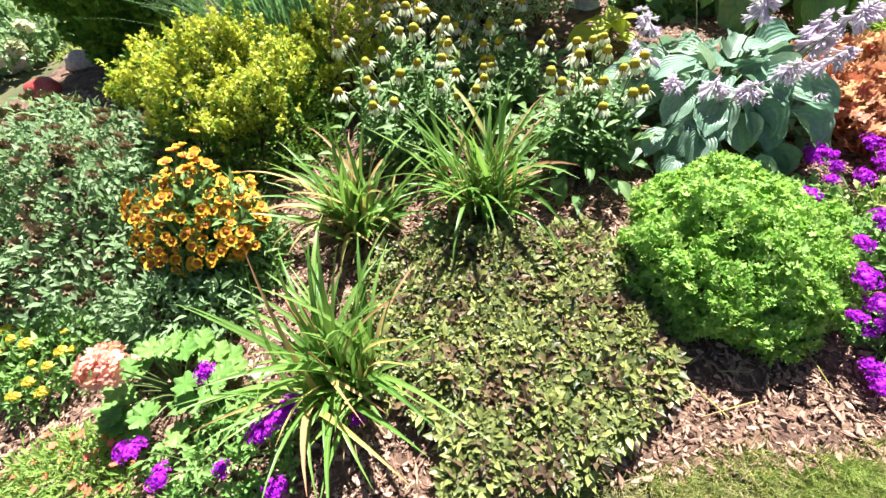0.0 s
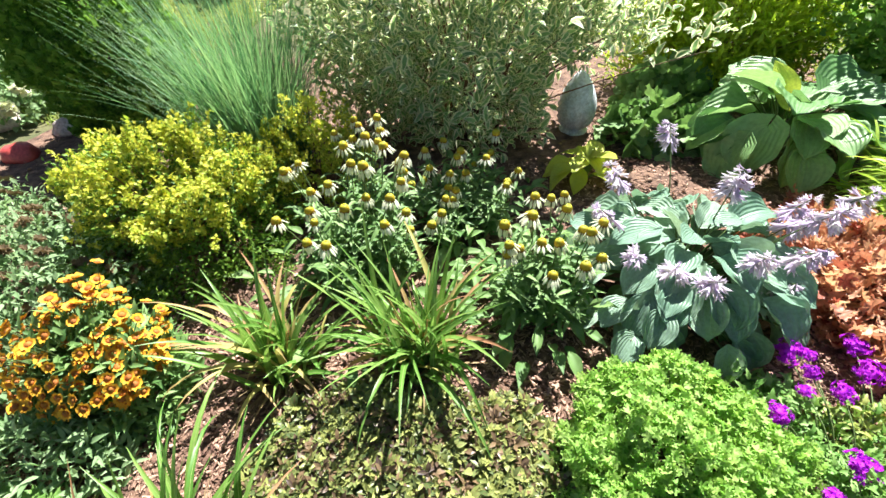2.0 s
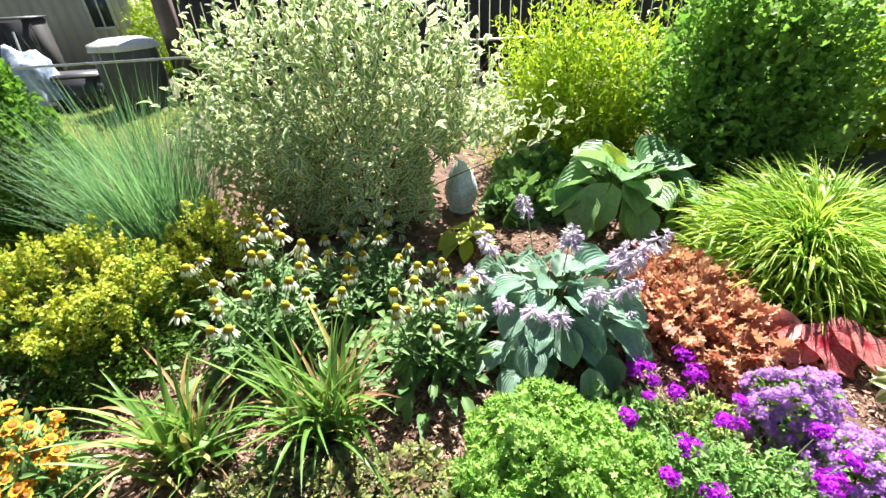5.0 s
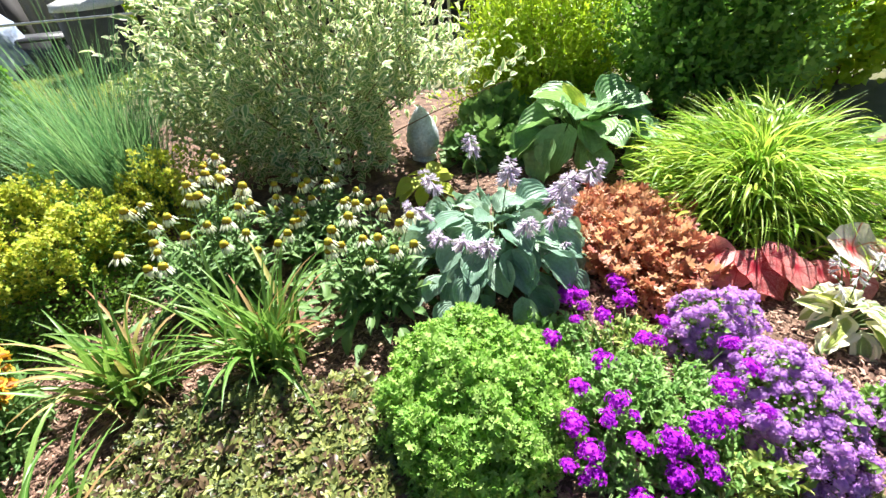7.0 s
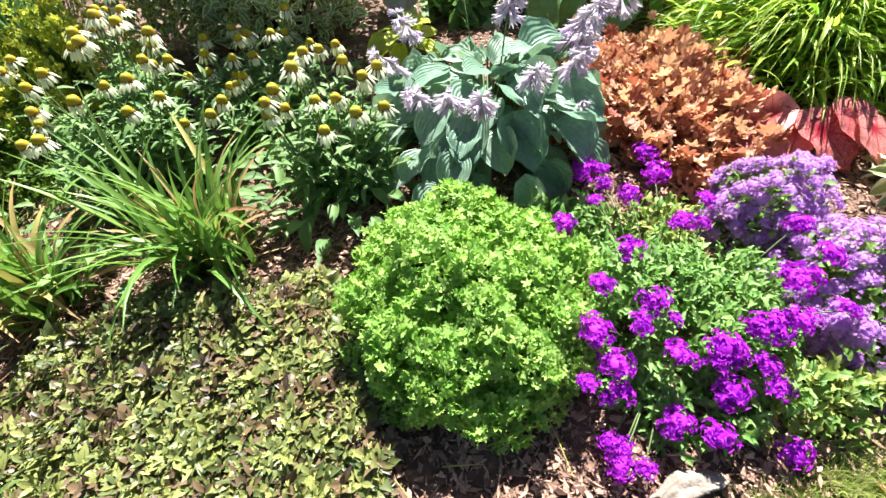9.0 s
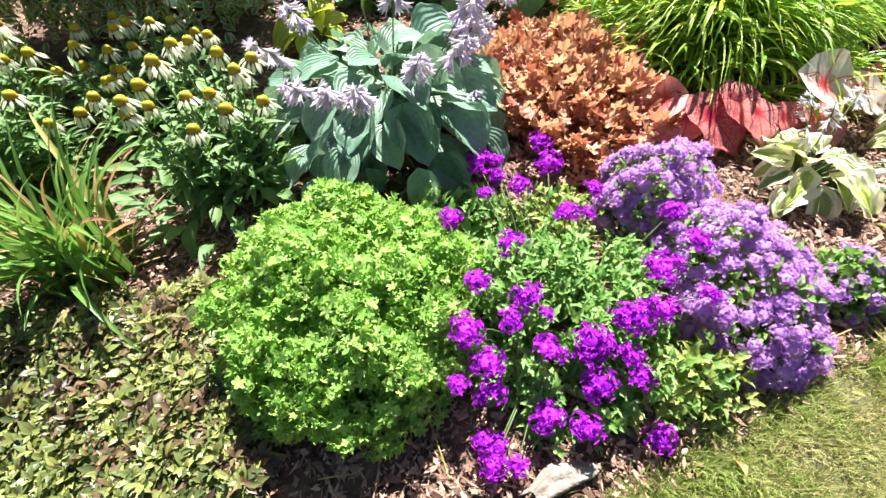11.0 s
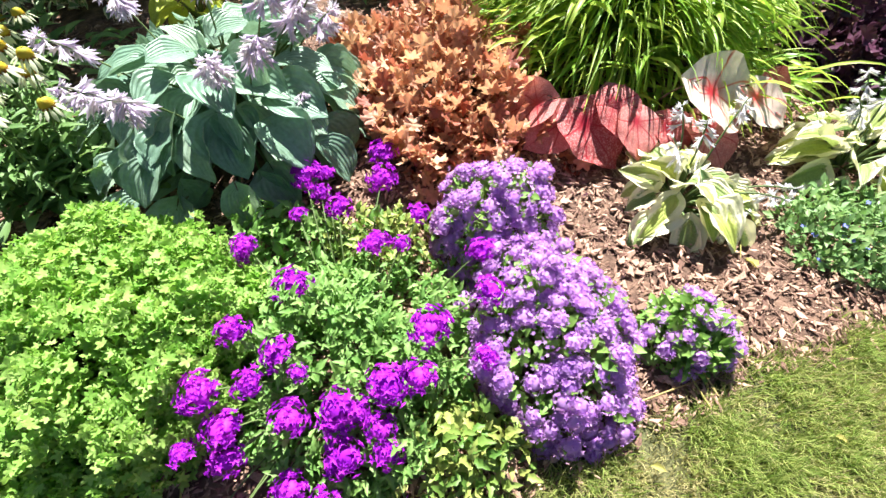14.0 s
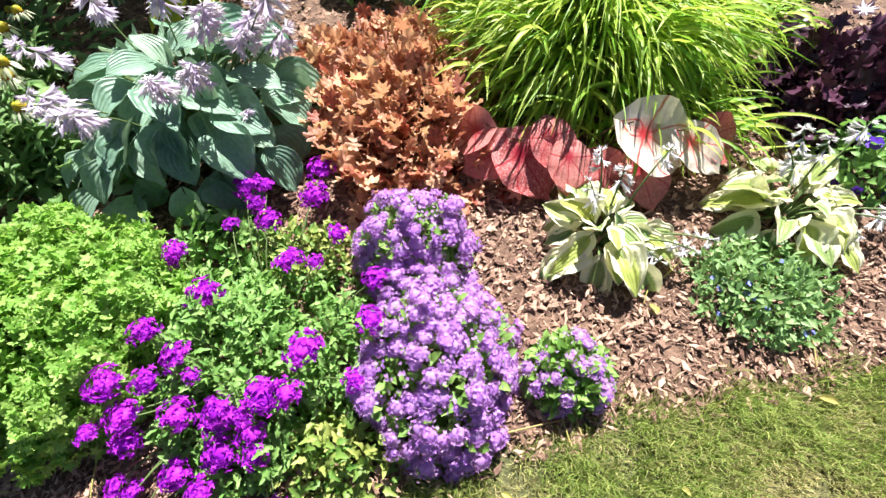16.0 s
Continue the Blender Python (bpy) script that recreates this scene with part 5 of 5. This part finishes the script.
def shrub(name, place, size, n, piece, ls, mat, label, seed, stems, twig, zc, clear=None, sprig=0, out=0.45, rise=0.45, shell=0.6, lump=0.25, low=-0.9, curl=0.6, taper=0.0, skirt=0):
    """An upright shrub: branches fan out from the foot to a lumpy crown round the height zc."""
    t = thing(name, (*place, 0), label, "shrub")
    r = np.random.default_rng(seed)
    d = unit(r.standard_normal((n * 2, 3)))
    d = d[d[:, 2] > low][:n]
    k = np.array([1 + lump * (noise.noise(Vector(q) * 2.1 + Vector((seed, 0, 0))) * 1.4 + noise.noise(Vector(q) * 6 + Vector((0, seed, 0)))) for q in d])
    p = d * np.array(size) * (k * (1 - shell * r.random(len(d)) ** 1.5))[:, None] + np.array([0, 0, zc])
    if sprig:
        tips = p[:len(p) // sprig]
        tips[:, 2] = tips[:, 2] * 1.02 + 0.02
        s = np.tile(np.linspace(0, 1, sprig), len(tips))
        base = np.repeat(tips, sprig, 0)
        way = unit(base * np.array([0.8, 0.8, 0.6]) + np.array([0, 0, 0.35]) + 0.25 * np.repeat(r.standard_normal(tips.shape), sprig, 0))
        p = base - way * (s * 0.34)[:, None] + 0.012 * r.standard_normal(base.shape)
    p[:, 0] *= 1 - taper * np.clip(p[:, 2] / zc - 0.8, 0, 1.2)
    if skirt:
        a, q = r.uniform(0, 6.28, skirt), 0.35 + 0.55 * r.random(skirt)
        low_leaf = np.stack([size[0] * q * np.cos(a), size[1] * q * np.sin(a), 0.08 + 0.9 * zc * r.random(skirt)], 1)
        low_leaf[:, :2] *= (0.72 + 0.28 * low_leaf[:, 2:] / zc)
        p = np.concatenate([p, low_leaf])
    p = p[p[:, 2] > 0.03]
    if clear is not None:
        p = p[~clear(p)]
    n = len(p)
    e = unit(p - np.array([0, 0, zc * 0.6]))
    g = Geo()
    put(g, piece, p, jitter(e * out + np.array([0, 0, rise]), curl, r), jitter(e * 0.4 + np.array([0, 0, 0.9]), 0.5, r), ls * (0.6 + 0.7 * r.random(n)))
    part("foliage", g, mat, t)
    for q in p[r.integers(0, n, stems)]:
        foot = (0.12 * q[0], 0.12 * q[1], 0)
        stalk(t, "branch", arc(foot, q, 0.0, 7), 0.008, 0.002, twig)
    return t


shrub("variegated_dogwood", (0.0, 3.48), (1.38, 0.66, 1.0), 9900, leaf(4, 2, 0.46, 0.42, 0.25, 0.3), 0.074, L_DOG, "large dogwood shrub with white-edged grey-green leaves and red twigs", 261, 130, M_TWIG, 0.9, lambda q: (q[:, 0] > 0.53) & (q[:, 1] < 0.32) & (q[:, 2] < 0.62), 11, shell=0.5, lump=0.3, taper=0.25, skirt=3800)
shrub("golden_spirea", (2.1, 4.45), (0.95, 0.62, 0.95), 16000, leaf(2, 2, 0.3, 0.42, 0.25, 0.3), 0.075, L_GOLD, "glowing yellow-green shrub in full sun", 262, 60, M_TWIG, 0.62, None, 9, skirt=5000)
shrub("ninebark", (3.42, 3.85), (0.92, 0.68, 1.0), 16000, lobed(12, 3, 0.5, cup=0.4, seed=12, power=1.5), 0.066, L_DARK, "dense dark green shrub with lobed leaves", 263, 70, M_TWIG, 0.84, None, 8, lump=0.42)
H_GREEN = hosta_meshes("hosta_leaf", L_HOSTAG, 1.1, 4, 0.26, 0.2, 0.42, 0, 0.025, 0.5)
hosta("green_hosta", (2.03, 3.15), ((14, 0.38, 0.24, -0.8, 0.25), (13, 0.3, 0.33, -0.2, 0.26), (8, 0.17, 0.41, 0.3, 0.26), (3, 0.05, 0.42, 0.8, 0.22)), H_GREEN, L_HOSTAG, "big ribbed green hosta under the shrubs", 271, young=hosta_meshes("hosta_leaf", L_HOSTAY, 0.7, 4))
H_YEL = hosta_meshes("hosta_leaf", L_HOSTAY, 0.75, 4)
hosta("chartreuse_hosta", (0.78, 2.85), ((8, 0.10, 0.10, -0.3, 0.15), (6, 0.05, 0.17, 0.2, 0.15)), H_YEL, L_HOSTAY, "small chartreuse hosta before the dogwood", 272)
shrub("yellow_elder", (5.1, 4.2), (0.7, 0.6, 0.7), 4000, lobed(12, 3, 0.35, cup=0.3, seed=12), 0.09, L_GOLD, "yellow-green lobed shrub at the end of the bed", 264, 30, M_TWIG, 0.65)
mound("bergenia", (1.30, 3.35), (0.32, 0.26, 0.30), 170, lobed(20, 6, 0.12, cup=0.2, seed=6), 0.12, L_CONE, "dull green round-leaved plant in the shade", "perennial", 273, 0.5, 0.4, 0.4, 0.6, 0.15, 20, spread=0.3)
mound("bergenia", (1.5, 3.85), (0.36, 0.26, 0.36), 260, lobed(20, 6, 0.12, cup=0.2, seed=6), 0.10, L_CONE, "dull green leafy plant under the golden shrub", "perennial", 275, 0.5, 0.4, 0.4, 0.6, 0.15, 20, spread=0.3)
mound("bergenia", (3.75, 2.65), (0.22, 0.2, 0.24), 60, lobed(20, 6, 0.12, cup=0.2, seed=6), 0.13, L_VERB, "round-leaved green plant beside the forest grass", "perennial", 274, 0.5, 0.4, 0.4, 0.6, 0.15, 12, spread=0.3)


def finial():
    t = thing("garden_finial", (0.80, 3.52, 0), "blue-white glazed acorn garden finial on a short foot", "garden ornament")
    g = Geo()
    lathe(g, ((0.0, 0), (0.10, 0), (0.105, 0.02), (0.08, 0.035), (0.06, 0.05), (0.065, 0.07)), 24)
    part("foot", g, M_PLASTER, t)
    g = Geo()
    prof = [(0.128 * (math.sin(math.pi * (0.16 + 0.84 * q) ** 0.75) ** 0.7 if q < 1 else 0) + 0.003, 0.06 + 0.39 * q) for q in np.linspace(0, 1, 15)]
    lathe(g, prof, 28, 0.06, 14)
    part("acorn", g, M_PLASTER, t)


finial()

# ---- edge of the bed and the yard behind ----


def stone(place, size, mat, label, seed, name="field_stone"):
    bm = bmesh.new()
    bmesh.ops.create_icosphere(bm, subdivisions=3, radius=1)
    for q in bm.verts:
        q.co *= 1 + 0.25 * noise.noise(q.co * 1.3 + Vector((seed, 0, 0)))
        q.co = Vector((q.co.x * size[0], q.co.y * size[1], max(-0.3, q.co.z) * size[2]))
    ob = new(name, from_bm(Geo(), bm).mesh(name, mat))
    ob.matrix_basis = pose(*place, size[2] * 0.28)
    tagged(ob, label, "stone", "stones along the bed")


stone((-3.26, 3.46), (0.15, 0.10, 0.09), M_STONE, "pale flat field stone at the bed edge", 1)
stone((-3.95, 3.55), (0.16, 0.13, 0.13), M_STONE, "pale field stone beside the lawn", 2)
stone((-0.95, 0.66), (0.045, 0.035, 0.03), M_STONE, "small pale pebble between the geranium and the daylily", 5, "pebble")
stone((-3.34, 3.04), (0.14, 0.10, 0.09), M_RED, "rounded red painted stone", 3, "painted_stone")
t, p, d = mound("rose_bush", (-4.05, 3.75), (0.42, 0.4, 0.6), 2200, OVAL, 0.06, L_SED, "leafy rose bush with large white blooms", "rose bush", 281, lump=0.3)
rose = cluster_mesh("rose_bloom", wheel(5, 0.5, 2, 0.4, 0.2, 4), 26, 0.05, 0.07, P_CONE, 282, 0.8, 0.5, 0.5)
for i, (x, y, z) in enumerate(((0.3, -0.38, 0.3), (0.36, -0.3, 0.2), (0.22, -0.42, 0.16), (0.12, -0.4, 0.36), (0.4, -0.15, 0.28))):
    part("bloom", rose, P_CONE, t, "white full bloom", pose(x, y, z, 30 * math.sin(i), -20, 70 * i))
    stalk(t, "bloom_stalk", arc((0.4 * x, 0.4 * y, 0), (x, y, z - 0.01), 0.03), 0.004, 0.003, M_STEM)


def house():
    t = thing("house", (-6.0, 13.0, 0), "grey and tan sided house behind the yard", "house")
    for i in range(14):
        part("siding_board", box(Geo(), (-9, 0.0, i * 0.2), (-2.9, 0.25, 0.199 + i * 0.2), 0.006), M_SIDING, t)
    for i in range(12):
        part("wall_board", box(Geo(), (-2.89 + i * 0.25, -0.05, 0.0), (-2.641 + i * 0.25, 0.22, 2.8), 0.003), M_TAN, t, "tan wall board")
    g = Geo()
    box(g, (-9.4, -0.5, 2.82), (0.4, 4.0, 2.98), 0.02)
    part("roof", g, M_DARK, t)
    for x, e in ((-4.6, 0.5), (-0.62, 0.3)):
        w = Geo()
        for a, b in (((x - e, -0.10, 0.95), (x - e + 0.06, 0.0, 2.05)), ((x + e - 0.06, -0.10, 0.95), (x + e, 0.0, 2.05)), ((x - e + 0.06, -0.10, 0.95), (x + e - 0.06, 0.0, 1.02)), ((x - e + 0.06, -0.10, 1.98), (x + e - 0.06, 0.0, 2.05)), ((x - 0.02, -0.09, 1.02), (x + 0.02, 0.0, 1.98))):
            box(w, a, b, 0.006)
        win = part("window", w, M_WHITE, t, "white framed window")
        w = Geo()
        box(w, (x - e + 0.06, -0.07, 1.02), (x + e - 0.06, -0.055, 1.98))
        part("pane", w, M_GLASS, win)


house()


def dark_fence():
    t = thing("board_fence", (5.2, 9.5, 0), "dark stained board fence in shade", "fence")
    for i in range(60):
        g = Geo()
        box(g, (-8.8 + i * 0.2, -0.01, 0.03), (-8.62 + i * 0.2, 0.012, 1.95), 0.004)
        part("board", g, M_DARK, t)
    g = Geo()
    box(g, (-8.8, 0.014, 0.5), (3.2, 0.06, 0.6), 0.004)
    box(g, (-8.8, 0.014, 1.5), (3.2, 0.06, 1.6), 0.004)
    part("rails", g, M_DARK, t)


dark_fence()


def wire_fence():
    t = thing("wire_fence", (0, 6.2, 0), "low wire fence with a pale top rail", "fence")
    g = Geo()
    tube(g, [(-7.5, 0, 1.0), (-2, 0, 1.01), (4.5, 0, 1.0)], 0.014, 0.014, 8)
    part("top_rail", g, M_STEEL, t, "pale galvanised rail")
    for x in (-7.5, -4.6, -1.6, 1.4, 4.5):
        g = Geo()
        tube(g, [(x, 0.0, 0), (x, 0, 0.5), (x, 0, 1.08)], 0.02, 0.02, 8)
        part("post", g, M_STEEL, t)


wire_fence()


def post():
    t = thing("porch_post", (-3.4, 8.9, 0), "brown painted porch post", "post")
    g = Geo()
    box(g, (-0.12, -0.12, 0), (0.12, 0.12, 2.7), 0.01)
    part("shaft", g, M_BROWN, t)
    g = Geo()
    box(g, (-0.15, -0.15, 0), (0.15, 0.15, 0.16), 0.01)
    part("base", g, M_BROWN, t)


post()


def covered_barrel():
    t = thing("covered_barrel", (-4.05, 8.5, 0), "dark round barrel with a white peeling cover", "barrel")
    g = Geo()
    lathe(g, ((0.0, 0), (0.42, 0), (0.46, 0.1), (0.48, 0.5), (0.47, 0.85), (0.45, 0.95)), 24)
    part("body", g, M_GREY, t)
    g = Geo()
    lathe(g, ((0.50, 0.93), (0.51, 0.97), (0.48, 1.03), (0.3, 1.09), (0.01, 1.11)), 24, 0.03, 5)
    part("cover", g, M_WHITE, t)


covered_barrel()


def bench_with_tarp():
    t = thing("garden_chair", (-6.62, 9.4, 0), "white folding garden chair", "chair")
    for a, b in (((-0.25, 0, 0), (-0.3, 0.25, 1.2)), ((0.25, 0, 0), (0.2, 0.25, 1.2)), ((-0.25, 0.3, 0), (-0.25, -0.2, 0.7)), ((0.25, 0.3, 0), (0.25, -0.2, 0.7))):
        g = Geo()
        tube(g, [a, np.add(a, b) / 2, b], 0.018, 0.018, 8)
        part("leg", g, M_WHITE, t)
    for x in (-0.27, 0.23):
        g = Geo()
        box(g, (x - 0.03, -0.3, 0.68), (x + 0.03, 0.25, 0.71), 0.008)
        part("armrest", g, M_WHITE, t)
    g = Geo()
    box(g, (-0.24, -0.2, 0.42), (0.24, 0.25, 0.45), 0.01)
    part("seat", g, M_WHITE, t)
    ob = thing("tarp_heap", (-5.85, 8.7, 0), "heap under a pale blue crumpled tarpaulin", "tarpaulin")
    bm = bmesh.new()
    bmesh.ops.create_icosphere(bm, subdivisions=4, radius=1)
    for q in bm.verts:
        k = 1 + 0.2 * noise.noise(q.co * 2) + 0.08 * noise.noise(q.co * 7)
        q.co = Vector((q.co.x * 0.55 * k, q.co.y * 0.45 * k, max(-0.02, q.co.z * 1.0 * k)))
    part("cover", from_bm(Geo(), bm), M_TARP, ob)
    g = Geo()
    box(g, (-0.5, -0.4, 0.0), (0.5, 0.4, 0.2), 0.02)
    part("pallet", g, M_DARK, ob)


bench_with_tarp()


# added dark box that fills in for the black shadow between tarp and barrel
def shadow_box():
    t = thing("shadow_box", (-5.25, 8.9, 0), "added black box standing in for deep shadow in the yard", "crate")
    part("body", box(Geo(), (-0.5, -0.3, 0), (0.5, 0.3, 0.5), 0.03), M_GREY, t)
    part("lid", box(Geo(), (-0.53, -0.33, 0.505), (0.53, 0.33, 0.56), 0.02), M_GREY, t)


shadow_box()


def black_cabinet():
    t = thing("outdoor_cabinet", (-7.1, 10.6, 0), "black boxy outdoor cabinet by the house wall", "cabinet")
    part("body", box(Geo(), (-0.55, -0.25, 0.08), (0.55, 0.25, 1.36), 0.02), M_DARK, t)
    part("top", box(Geo(), (-0.58, -0.28, 1.365), (0.58, 0.28, 1.4), 0.01), M_GREY, t)
    for x in (-0.275, 0.275):
        d = part("door", box(Geo(), (x - 0.265, -0.275, 0.12), (x + 0.265, -0.254, 1.32), 0.006), M_DARK, t)
        part("handle", box(Geo(), (x * 0.2 - 0.01, -0.3, 0.75), (x * 0.2 + 0.01, -0.276, 0.95), 0.004), M_STEEL, d)
    for x, y in ((-0.5, -0.2), (0.5, -0.2), (-0.5, 0.2), (0.5, 0.2)):
        part("foot", box(Geo(), (x - 0.03, y - 0.03, 0), (x + 0.03, y + 0.03, 0.079), 0.004), M_GREY, t)


black_cabinet()
mound("yard_shrub", (-2.75, 9.0), (0.34, 0.3, 1.15), 2600, SMALL, 0.07, L_DARK, "small green bush against the dark fence", "shrub", 291, shell=0.5, lump=0.3)
mound("yard_shrub", (-5.1, 12.2), (0.6, 0.5, 2.1), 4000, SMALL, 0.09, L_GOLD, "bright green bush beside the house corner", "shrub", 292, shell=0.5, lump=0.3)
